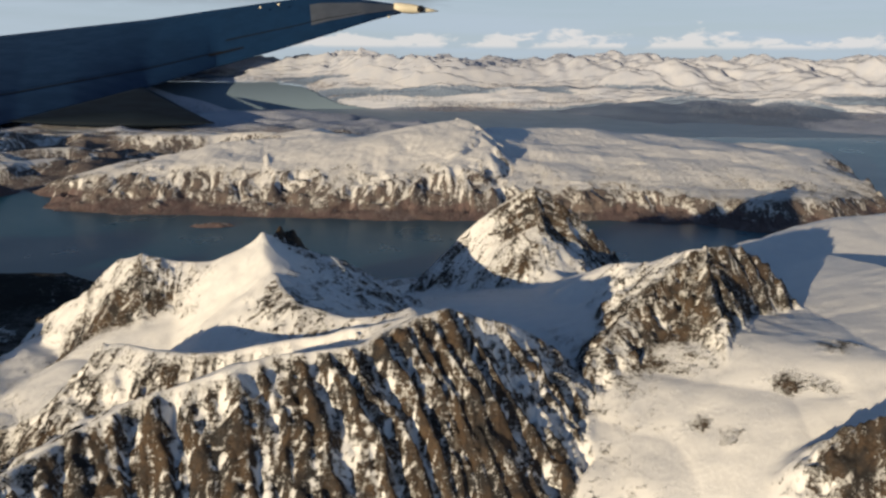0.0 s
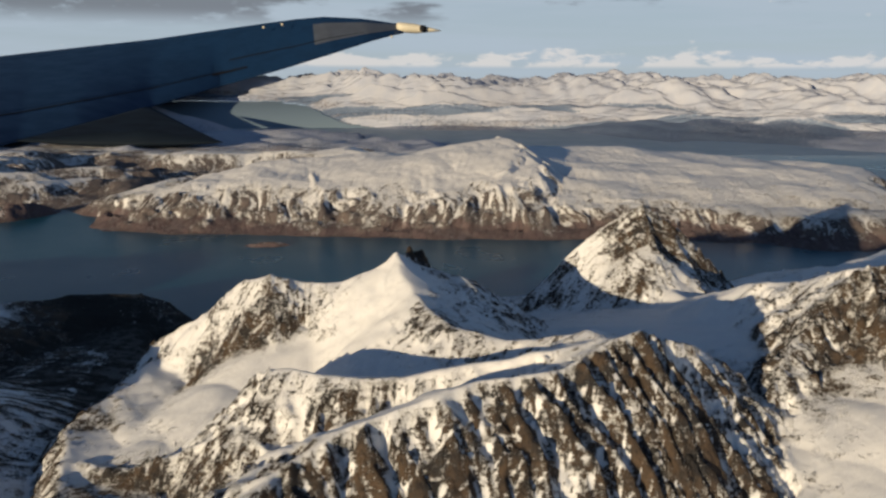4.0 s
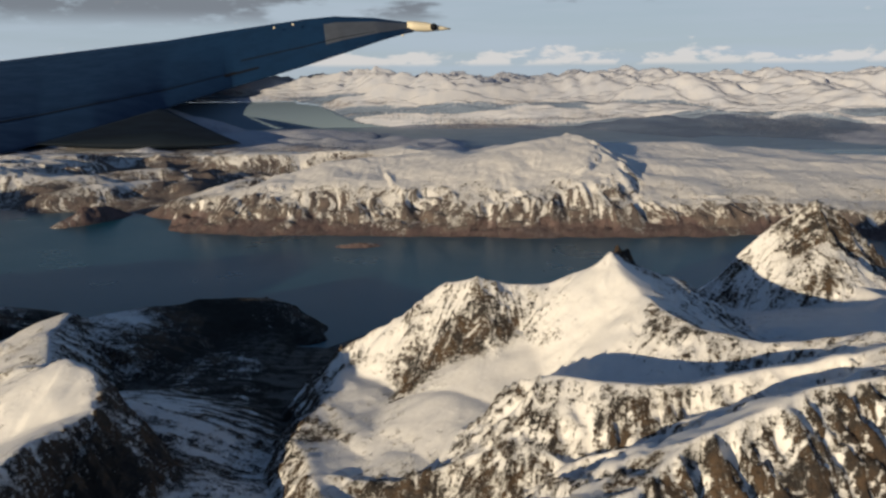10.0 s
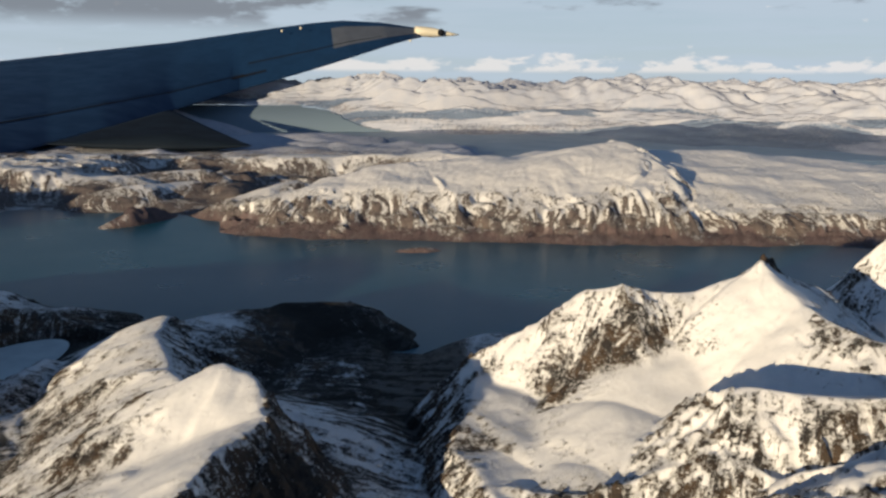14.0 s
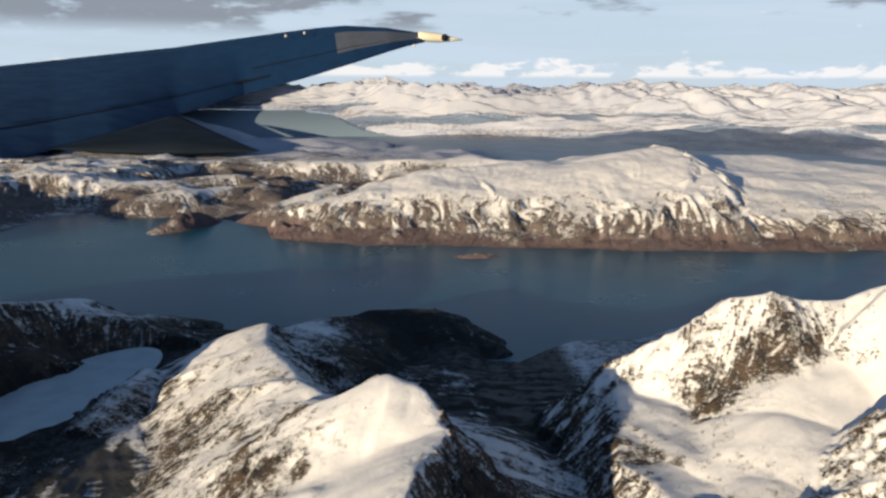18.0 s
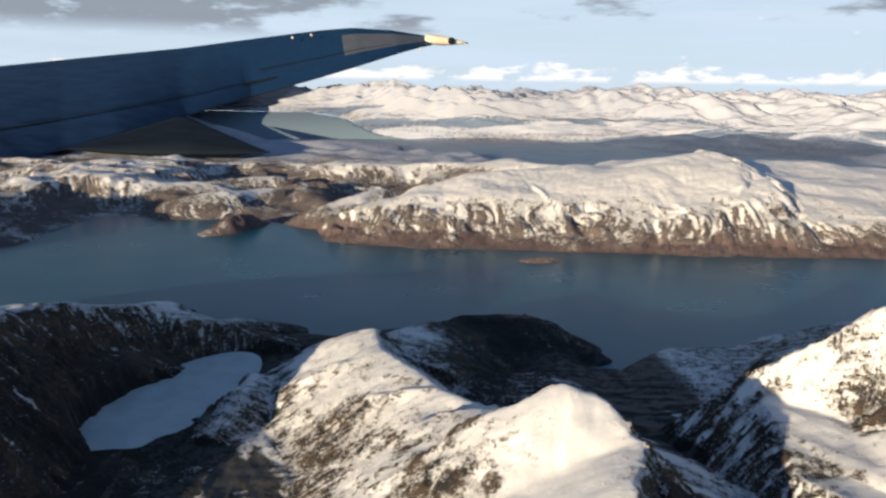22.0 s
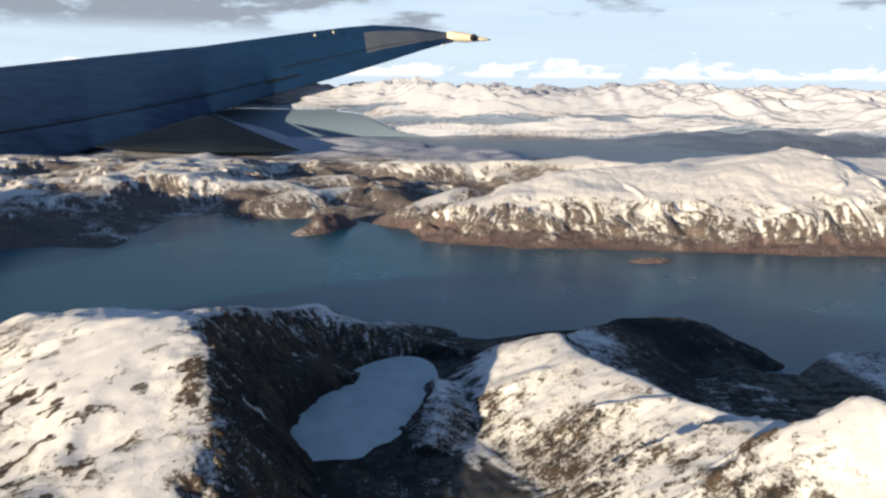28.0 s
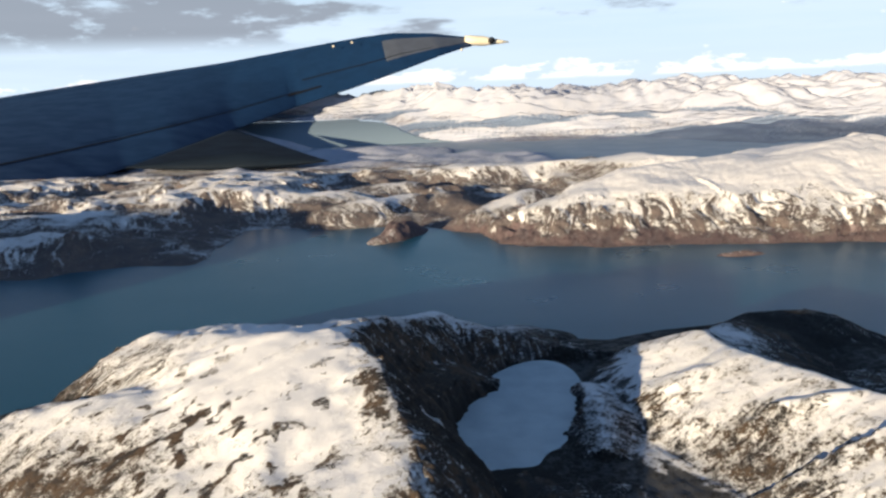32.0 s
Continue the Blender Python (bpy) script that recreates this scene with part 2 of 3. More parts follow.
# the white mountain: a clean upper face, streaks and a rocky belt on its flank
WHITE_ROCK = ((-56, 193, 13, -0.30), (-64, 176, 12, -0.5), (-44, 190, 9, -0.6), (-100, 203, 9, -0.5), (-82, 199, 8, -0.24), (-93, 199, 9, -0.14), (-84, 192, 13, -0.12), (-94, 188, 6, 0.45), (-86, 188, 6, 0.55), (-77, 188, 5, 0.6), (-69, 190, 5, 0.5), (-101, 192, 6, -0.05), (-94, 186, 5, 0.05), (-40, 205, 4, 1.3), (-30, 214, 7, 0.45), (-50, 143, 7, 0.2), (-43, 142, 6, 0.15), (-36, 177, 7, 0.50), (-28, 171, 6, 0.35), (-88, 172, 14, -0.34), (-50, 165, 16, -0.5), (-112, 172, 7, 0.6), (-113, 186, 6, 0.35),)
WHITE_ROCK_LOW = ((-66, 147, 6, 0.35), (-58, 144, 6, 0.2), (-74, 132, 10, 0.05), (-92, 146, 13, 0.30), (-102, 136, 15, 0.45), (-88, 126, 12, 0.35), (-62, 148, 9, -0.22), (-76, 141, 9, -0.18), (-30, 152, 12, -0.3),)
# the pyramid, the crags and the snow valley
CRAG_ROCK = ((12, 243, 8, -0.35), (6, 256, 13, -0.6), (24, 246, 12, 0.16), (33, 246, 6, 0.2), (26, 232, 4, 0.35), (44, 158, 13, 0.62), (54, 164, 8, 0.3), (70, 180, 10, 0.5), (38, 222, 12, -0.45), (24, 196, 16, -0.6), (62, 122, 26, -0.8), (130, 200, 60, -0.7), (80, 128, 6, 0.75), (61, 114, 7, 0.9), (68, 116, 7, 0.9), (63, 138, 4, 0.95), (76, 147, 5, 1.05), (69, 135, 3, 0.9), (50, 128, 3, 0.85), (46, 133, 2.5, 0.8),)
# the white dome, its rocky flanks and the shaded valley
DOME_ROCK = ((-162, 158, 11, -0.62), (-166, 140, 11, -0.4), (-143, 152, 7, 0.35), (-148, 138, 7, 0.4), (-151, 124, 9, 0.4), (-142, 172, 9, 0.35), (-135, 140, 14, 0.2), (-176, 176, 12, -0.1), (-206, 210, 7, 0.28), (-214, 200, 7, 0.1), (-196, 240, 18, 0.04), (-192, 192, 16, 0.04), (-213, 184, 6, 0.25), (-180, 205, 10, -0.15),)
VALLEY_ROCK = ((-182, 156, 13, 0.2), (-180, 140, 16, 0.18), (-134, 215, 30, 0.10), (-150, 235, 26, 0.2), (-139, 160, 7, 0.45), (-141, 145, 7, 0.4), (-122, 160, 14, 0.20), (-136, 192, 13, 0.12), (-128, 178, 10, 0.0), (-112, 225, 18, -0.05), (-178, 262, 14, 0.5), (-172, 300, 30, 0.75), (-186, 276, 5, -0.5),)
# round the frozen lake and on the broad hill
HILL_ROCK = ((-264, 200, 28, 0.5), (-258, 170, 12, 0.5), (-278, 240, 20, 0.55), (-268, 268, 14, 0.35), (-232, 255, 16, -0.28), (-226, 215, 12, -0.25), (-240, 190, 16, -0.05), (-250, 285, 24, 0.3), (-312, 214, 22, -0.34), (-330, 236, 16, -0.2), (-300, 190, 12, -0.3), (-350, 194, 17, 0.40), (-322, 216, 18, -0.2), (-340, 178, 16, 0.25), (-290, 168, 10, -0.25), (-315, 225, 14, -0.3), (-322, 162, 18, 0.35), (-372, 262, 26, 0.25), (-284, 180, 9, -0.2),)
BARE = WALL_ROCK + WHITE_ROCK + WHITE_ROCK_LOW + CRAG_ROCK + DOME_ROCK + VALLEY_ROCK + HILL_ROCK


def bareness(X, Y):
    return sum(v * np.exp(-((X - x) ** 2 + (Y - y) ** 2) / (r * r)) for x, y, r, v in BARE)


def near_land(X, Y, trace=None):
    wx, wy = fbm(X, Y, 18, 3, 3) * 2.0, fbm(X, Y, 18, 3, 11) * 2.0
    A, B = X + wx, Y + wy
    h = near_base(X, Y)
    run = X + 0.4 * Y
    for i, (pts, left, right, soft) in enumerate(NEAR_CRESTS):
        lines = []
        c = crest(A, B, pts, left, right, soft, trace=lines)
        run = np.where(c > h, lines[0] + 37.0 * i, run)
        h = blend(c, h, 1.2)
    if trace is not None:
        trace.append(run)
    # the basin of the frozen lake
    lake = np.hypot((X + 258 - 0.24 * (Y - 238)) / 13.5, (Y - 238) / 26) + fbm(X, Y, 12, 3, 15) * 0.16
    return np.where(lake < 1.3, h * smooth(0.95, 1.3, lake) + 3.0 * (1 - smooth(0.95, 1.3, lake)), h)


def downhill(H, X, Y, step, size, reach, seed, octaves=2):
    """Noise drawn out down the slope, as gullies and ribs run."""
    gy, gx = np.gradient(H, step)
    n = np.hypot(gx, gy) + 1e-3
    ux, uy = gx / n, gy / n
    total = np.zeros_like(X)
    for k in range(-3, 4):
        total += fbm(X + ux * k * reach, Y + uy * k * reach, size, octaves, seed)
    return total / 4.0, n


def sheet(name, X, Y, H, rock, wood_shade, keep, material, flow=None):
    """One mesh from the kept cells of a grid, with the shares of bare rock and of woodland with painted shade on its
    points.
    """
    ny, nx = X.shape
    idx = np.arange(ny * nx).reshape(ny, nx)
    q = np.stack([idx[:-1, :-1], idx[:-1, 1:], idx[1:, 1:], idx[1:, :-1]], -1)[keep]
    used, q = np.unique(q, return_inverse=True)
    q = q.reshape(-1, 4)
    mesh = bpy.data.meshes.new(name)
    mesh.vertices.add(len(used))
    mesh.vertices.foreach_set("co", np.stack([X.ravel()[used], Y.ravel()[used], H.ravel()[used]], -1).astype(np.float32).ravel())
    mesh.loops.add(q.size)
    mesh.loops.foreach_set("vertex_index", q.ravel().astype(np.int32))
    mesh.polygons.add(len(q))
    mesh.polygons.foreach_set("loop_start", np.arange(0, q.size, 4, dtype=np.int32))
    mesh.polygons.foreach_set("use_smooth", np.ones(len(q), dtype=bool))
    for key, values in (("rock", rock), ("wood_shade", wood_shade)):
        mesh.attributes.new(key, "FLOAT", "POINT").data.foreach_set("value", values.ravel()[used].astype(np.float32))
    if flow is not None:
        mesh.attributes.new("flow", "FLOAT_VECTOR", "POINT").data.foreach_set("vector", np.stack([f.ravel()[used] for f in flow], -1).astype(np.float32).ravel())
    mesh.update(calc_edges=True)
    mesh.materials.append(material)
    return new(name, mesh)


# ---- materials ----
def nodes_of(name):
    m = bpy.data.materials.new(name)
    m.use_nodes = True
    return m, m.node_tree, m.node_tree.nodes["Principled BSDF"]


def node(t, kind, inputs=()):
    n = t.nodes.new(kind)
    for key, v in dict(inputs).items():
        if isinstance(v, bpy.types.NodeSocket):
            t.links.new(v, n.inputs[key])
        else:
            n.inputs[key].default_value = v
    return n


def maths(t, op, a, b=0.0, c=0.0, clamp=False):
    n = t.nodes.new("ShaderNodeMath")
    n.operation, n.use_clamp = op, clamp
    for i, v in enumerate((a, b, c)):
        if isinstance(v, bpy.types.NodeSocket):
            t.links.new(v, n.inputs[i])
        else:
            n.inputs[i].default_value = v
    return n.outputs[0]


def step_between(t, v, lo, hi):
    n = node(t, "ShaderNodeMapRange", {"Value": v, "From Min": lo, "From Max": hi})
    n.interpolation_type = "SMOOTHSTEP"
    return n.outputs[0]


def mixed(t, f, a, b):
    n = t.nodes.new("ShaderNodeMix")
    n.data_type = "RGBA"
    for i, v in ((0, f), (6, a), (7, b)):
        if isinstance(v, bpy.types.NodeSocket):
            t.links.new(v, n.inputs[i])
        else:
            n.inputs[i].default_value = v if i == 0 else (*v, 1)
    return n.outputs[2]


def noise_of(t, pos, scale, detail=4, rough=0.55, distort=0.0):
    return node(t, "ShaderNodeTexNoise", {"Vector": pos, "Scale": scale, "Detail": detail, "Roughness": rough, "Distortion": distort}).outputs[0]


def land_material(name, size, snow=(0.80, 0.80, 0.82), rock_a=(0.115, 0.079, 0.055), rock_b=(0.030, 0.031, 0.036), wood_shade_c=(0.075, 0.052, 0.043), speck=0.82, relief=0.9, dull=(0.90, 0.91, 0.94), streak=0.95):
    """Snow over rock: bare ground by the share 'rock', birch woodland, heath and painted shade by the other share,
    broken up by noise of the given size in metres.
    """
    m, t, bsdf = nodes_of(name)
    pos = t.nodes.new("ShaderNodeNewGeometry").outputs["Position"]
    rock, wood_shade = node(t, "ShaderNodeAttribute"), node(t, "ShaderNodeAttribute")
    rock.attribute_name, wood_shade.attribute_name = "rock", "wood_shade"
    rock, wood_shade = rock.outputs["Fac"], wood_shade.outputs["Fac"]
    big, mid, fine = noise_of(t, pos, 0.22 / size, 5, 0.6), noise_of(t, pos, 1.25 / size, 6, 0.7, 0.4), noise_of(t, pos, 5.0 / size, 4, 0.65)
    crag = node(t, "ShaderNodeTexNoise", {"Vector": pos, "Scale": 0.7 / size, "Detail": 7, "Roughness": 0.62, "Lacunarity": 2.1})
    crag.noise_type = "RIDGED_MULTIFRACTAL"
    crag = crag.outputs[0]
    broken = maths(t, "ADD", rock, maths(t, "MULTIPLY", maths(t, "SUBTRACT", mid, 0.5), speck * 2))
    broken = maths(t, "ADD", broken, maths(t, "MULTIPLY", maths(t, "SUBTRACT", fine, 0.5), speck))
    # streaks of rock and snow that run down the slope: across the fall, down it, and how steep it is
    flow = node(t, "ShaderNodeAttribute")
    flow.attribute_name = "flow"
    lines = t.nodes.new("ShaderNodeSeparateXYZ")
    t.links.new(flow.outputs["Vector"], lines.inputs[0])
    wavy = maths(t, "ADD", lines.outputs[0], maths(t, "MULTIPLY", mid, 1.6 * size))
    comb = node(t, "ShaderNodeCombineXYZ", {"X": maths(t, "MULTIPLY", wavy, 0.85 / size), "Y": maths(t, "MULTIPLY", lines.outputs[1], 0.16 / size), "Z": 0.0})
    runs = noise_of(t, comb.outputs[0], 1.0, 4, 0.62)
    broken = maths(t, "ADD", broken, maths(t, "MULTIPLY", maths(t, "MULTIPLY", maths(t, "SUBTRACT", runs, 0.5), 2.2 * streak), lines.outputs[2]))
    # narrow ledges that hold snow, along the level
    level = t.nodes.new("ShaderNodeMapping")
    level.inputs["Scale"].default_value = (0.55 / size, 0.55 / size, 2.1 / size)
    t.links.new(pos, level.inputs["Vector"])
    ledge = noise_of(t, level.outputs[0], 1.0, 5, 0.68)
    broken = maths(t, "ADD", broken, maths(t, "MULTIPLY", maths(t, "MULTIPLY", maths(t, "SUBTRACT", ledge, 0.5), 1.1), lines.outputs[2]))
    crisp, thin = step_between(t, broken, 0.46, 0.66), step_between(t, broken, 0.22, 0.85)
    bare = maths(t, "ADD", maths(t, "MULTIPLY", crisp, 0.58), maths(t, "MULTIPLY", thin, 0.42))
    stone = mixed(t, step_between(t, big, 0.35, 0.65), rock_a, rock_b)
    stone = mixed(t, maths(t, "MULTIPLY", step_between(t, fine, 0.45, 0.75), 0.6), stone, (0.14, 0.102, 0.076))
    # crevice shade painted in: stone darker where the bump noise is low
    stone = mixed(t, maths(t, "MULTIPLY", step_between(t, mid, 0.50, 0.36), 0.6), stone, tuple(c * 0.6 for c in rock_b))
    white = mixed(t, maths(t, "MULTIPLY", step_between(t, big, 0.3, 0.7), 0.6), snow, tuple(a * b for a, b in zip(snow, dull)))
    ground = mixed(t, bare, white, stone)
    wood_shade_mask = step_between(t, maths(t, "ADD", wood_shade, maths(t, "MULTIPLY", maths(t, "SUBTRACT", mid, 0.5), 0.9)), 0.35, 0.65)
    wood_shade_tone = mixed(t, step_between(t, fine, 0.35, 0.7), wood_shade_c, (wood_shade_c[0] * 1.9, wood_shade_c[1] * 1.8, wood_shade_c[2] * 1.7))
    ground = mixed(t, maths(t, "MULTIPLY", wood_shade_mask, 0.93), ground, wood_shade_tone)
    t.links.new(ground, bsdf.inputs["Base Color"])
    t.links.new(mixed(t, bare, (0.62, 0.62, 0.62), (0.9, 0.9, 0.9)), bsdf.inputs["Roughness"])
    bsdf.inputs["Specular IOR Level"].default_value = 0.25
    tall = maths(t, "ADD", maths(t, "MULTIPLY", mid, 0.6), maths(t, "ADD", maths(t, "MULTIPLY", fine, 0.3), maths(t, "MULTIPLY", crag, 0.5)))
    tall = maths(t, "MULTIPLY", tall, maths(t, "ADD", maths(t, "MULTIPLY", bare, 0.90), 0.10))
    bump = node(t, "ShaderNodeBump", {"Height": tall, "Strength": relief, "Distance": size * 1.2})
    t.links.new(bump.outputs[0], bsdf.inputs["Normal"])
    return m


# the wood tone is near black, as it also paints shade on slopes
near_ground = land_material("snow and rock", 1.0, wood_shade_c=(0.016, 0.016, 0.017))
# rock and heath made paler to imitate haze across the fjord
island_ground = land_material("snow, rock and heath", 2.4, snow=(0.80, 0.79, 0.80), rock_a=(0.205, 0.166, 0.158), rock_b=(0.14, 0.124, 0.132), wood_shade_c=(0.125, 0.093, 0.099), streak=1.7)
# haze put into the colour: dimmer, bluer snow and blue tones for cloud shadow
hazed_far_ground = land_material("far snow with painted haze", 14.0, snow=(0.46, 0.48, 0.56), rock_a=(0.26, 0.24, 0.27), rock_b=(0.17, 0.19, 0.25), wood_shade_c=(0.09, 0.13, 0.21), speck=0.6, relief=0.5, dull=(0.70, 0.76, 0.88))

sea, t, bsdf = nodes_of("sea water")
pos = t.nodes.new("ShaderNodeNewGeometry").outputs["Position"]
bsdf.inputs["Base Color"].default_value = (0.009, 0.080, 0.126, 1)
bsdf.inputs["IOR"].default_value = 1.33
bsdf.inputs["Specular IOR Level"].default_value = 0.5
swell = noise_of(t, pos, 0.02, 4, 0.6)
t.links.new(maths(t, "ADD", 0.23, maths(t, "MULTIPLY", swell, 0.12)), bsdf.inputs["Roughness"])
bump = node(t, "ShaderNodeBump", {"Height": noise_of(t, pos, 1.4, 5, 0.6), "Strength": 0.12, "Distance": 0.4})
t.links.new(bump.outputs[0], bsdf.inputs["Normal"])

# matt blue-grey that imitates haze over the far fjord
hazed_fjord, t, bsdf = nodes_of("far fjord with painted haze")
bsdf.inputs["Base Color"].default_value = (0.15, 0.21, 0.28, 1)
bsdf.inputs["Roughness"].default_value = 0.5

# painted haze: a paler blue than the near sea
hazed_water, t, bsdf = nodes_of("far water with painted haze")
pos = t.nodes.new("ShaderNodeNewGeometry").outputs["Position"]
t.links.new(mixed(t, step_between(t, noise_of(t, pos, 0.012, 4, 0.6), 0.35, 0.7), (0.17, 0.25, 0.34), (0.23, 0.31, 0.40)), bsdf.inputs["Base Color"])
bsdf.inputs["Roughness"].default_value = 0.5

ice, t, bsdf = nodes_of("snow-covered ice")
pos = t.nodes.new("ShaderNodeNewGeometry").outputs["Position"]
t.links.new(mixed(t, step_between(t, noise_of(t, pos, 0.09, 5, 0.6), 0.35, 0.7), (0.54, 0.62, 0.66), (0.42, 0.50, 0.55)), bsdf.inputs["Base Color"])
bsdf.inputs["Roughness"].default_value = 0.6


# ---- water ----
def flat_sheet(name, outline, z, material):
    bm = bmesh.new()
    bm.faces.new([bm.verts.new((x, y, z)) for x, y in outline])
    mesh = bpy.data.meshes.new(name)
    bm.to_mesh(mesh)
    bm.free()
    mesh.materials.append(material)
    return new(name, mesh)


# the fjord lies level; past the back hills the sea is dropped to the outer fjord to fit the camera's view of the wing
DROP = 114.0
X, Y = np.meshgrid(np.arange(-6000, 6001, 60.0), np.arange(-3000, 5201, 40.0))
for name, label, keep, material in (("water", "dark blue calm fjord water", Y < 1400, sea), ("outer_water", "outer fjord tinted pale blue as haze, reaching to the horizon", Y >= 1400, hazed_water)):
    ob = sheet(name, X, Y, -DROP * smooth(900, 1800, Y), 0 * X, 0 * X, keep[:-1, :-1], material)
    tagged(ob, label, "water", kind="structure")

# ---- the near coast: one lie of the land, cut into its mountains ----
STEP = 0.5
X, Y = np.meshgrid(np.arange(-452, 232, STEP), np.arange(66, 352, STEP))
streaks_run = []
H0 = near_land(X, Y, streaks_run)
gull, steep = downhill(H0, X, Y, STEP, 5.6, 3.6, 21)
fine, _ = downhill(H0, X, Y, STEP, 2.6, 1.5, 31)
cliff = smooth(0.5, 0.9, steep)
above = smooth(0.2, 4, H0)
speck = fbm(X, Y, 3.4, 4, 71, 0.7)
bare = bareness(X, Y)
clean = 1 - 0.78 * smooth(-0.10, -0.45, bare)
rug = 0.5 + 0.85 * np.exp(-((X + 20) / 62) ** 2 - ((Y - 112) / 32) ** 2) - 0.32 * np.exp(-((X + 76) / 30) ** 2 - ((Y - 196) / 22) ** 2) + 0.6 * np.exp(-((X - 52) ** 2 + (Y - 166) ** 2) / 700)
# ribs and couloirs that slant down the rocky wall
lean = np.interp(X, (-90, -45, -5, 20), (0.0, 0.25, 0.85, 1.0))
along_wall = X + lean * (Y - 128) + fbm(X, Y, 15, 4, 81) * 4.5
wall = smooth(0.45, 0.75, steep) * np.exp(-(np.maximum(np.abs(X + 22) - 40, 0) / 12) ** 2) * smooth(62, 80, Y) * smooth(150, 138, Y)
ribs = (1 - 2.8 * np.abs(gnoise(along_wall / 6.0, (Y - 120) / 50, 85))) + 0.45 * (1 - 2.8 * np.abs(gnoise(along_wall / 2.7, (Y - 120) / 26, 87)))
valley = np.exp(-((X + 132) / 30) ** 2 - ((Y - 215) / 50) ** 2)
ledges = fbm(X * 0.35 + 0.12 * Y, Y * 1.5, 5.0, 3, 91)
shelf = fbm(along_wall * 0.45, H0 * 1.15, 1.0, 2, 93)
H = H0 + above * wall * (ribs - 1.35) * (2.6 + 1.8 * fbm(X, Y, 20, 2, 84))
H = H + above * clean * (cliff * rug * (1 - 0.55 * wall) * (gull * 4.6 + fine * 2.6) + (1 - cliff) * (fbm(X, Y, 22, 3, 41) * (1.1 + 1.1 * smooth(-285, -300, X)) + fine * 0.2) + speck * (0.10 + 0.75 * cliff) + cliff * fbm(X, Y, 1.7, 2, 75) * 0.55)
gy, gx = np.gradient(H, STEP)
slope = np.hypot(gx, gy)
patch = fbm(X, Y, 24, 4, 61)
run = 0.25 + 0.75 * smooth(0.3, 0.75, steep)
low = smooth(14, 4, H) * 0.3
lake_wall = np.exp(-((X + 277) / 17) ** 2 - ((Y - 222) / 46) ** 2)
rock = 0.5 + 0.42 * (steep - 1.0) + 0.06 * (slope - steep) + clean * (run * (gull * 0.20 + fine * 0.42) + speck * (0.30 + 0.15 * run) + patch * 0.25)
rock = np.clip(rock + bare * 0.8 + low + wall * (ribs - 0.24 + fbm(X, Y, 16, 2, 83) * 0.5) * 0.5 + valley * ledges * 1.3 - (0.15 + 0.55 * wall) * cliff * smooth(0.10, 0.4, shelf) + lake_wall * (0.5 - 1.3 * smooth(0.2, 0.42, fine)), -0.7, 0.78 + 0.35 * np.clip(0.25 * wall + lake_wall + smooth(0.4, 0.6, bare), 0, 1))
boulders = smooth(0.16, 0.34, fbm(X, Y, 7.0, 4, 77, 0.65)) * (np.exp(-((X + 322) / 44) ** 2 - ((Y - 205) / 48) ** 2) + 0.3 * np.exp(-((X + 190) / 26) ** 2 - ((Y - 185) / 50) ** 2))
rock = rock + boulders * 0.75
# wood low down; on the headland it stands in for shade too
wood_shade = (smooth(8, 3, H + patch * 6 + gull * 5) * 0.75 + np.exp(-((X + 164) / 34) ** 2 - ((Y - 306) / 22) ** 2) * 0.85) * smooth(-95, -115, X)
# shade painted with the wood tone: lake slopes, valley, dome cliff, basin floor
wood_shade = wood_shade + 0.55 * smooth(0.25, 0.7, lake_wall) * smooth(0.35, 0.1, fine) + valley * 0.18 + 0.7 * np.exp(-((X + 144) / 9) ** 2 - ((Y - 142) / 18) ** 2) * smooth(0.3, 0.05, fine)
wood_shade = wood_shade + 0.7 * np.exp(-((X + 252) / 20) ** 2 - ((Y - 176) / 26) ** 2) * smooth(0.4, 0.15, fine)
SEEDS = (("rocky_mountain", -20, 122, "snow-streaked brown rock wall falling from a white ridge"),
         ("white_mountain", -66, 192, "white twin-topped mountain with rock showing on its flank"),
         ("pyramid_peak", 28, 256, "steep pyramid-shaped snowy peak above the fjord"),
         ("crag", 58, 166, "dark rock crags above a white snow valley"),
         ("snow_field", 120, 160, "wide smooth snow slopes half in shadow"),
         ("valley", -118, 215, "shaded valley of dark rock and thin snow"),
         ("white_dome", -172, 165, "rounded snow-white hill with a long rocky back"),
         ("headland", -166, 300, "dark wooded headland in shadow above the water"),
         ("lake_basin", -246, 225, "dark shaded slopes round a frozen lake"),
         ("broad_hill", -325, 215, "broad snowy hill speckled with dark rock"))
near = np.stack([np.hypot(X - x, Y - y) for _, x, y, _ in SEEDS]).argmin(0)[:-1, :-1]
wet = np.maximum(np.maximum(H[:-1, :-1], H[1:, 1:]), np.maximum(H[:-1, 1:], H[1:, :-1])) > -1.0
for i, (name, x, y, label) in enumerate(SEEDS):
    ob = sheet(name, X, Y, H, rock, wood_shade, (near == i) & wet, near_ground, (streaks_run[0], H0, smooth(0.35, 0.85, steep)))
    tagged(ob, label, "mountain", kind="structure")

lake = flat_sheet("frozen_lake", [(-257 + 0.24 * 40 * math.sin(a) + 17 * math.cos(a), 242 + 40 * math.sin(a)) for a in [k * math.pi / 24 for k in range(48)]], 4.0, ice)
tagged(lake, "frozen lake under grey-white snow", "lake", kind="structure")

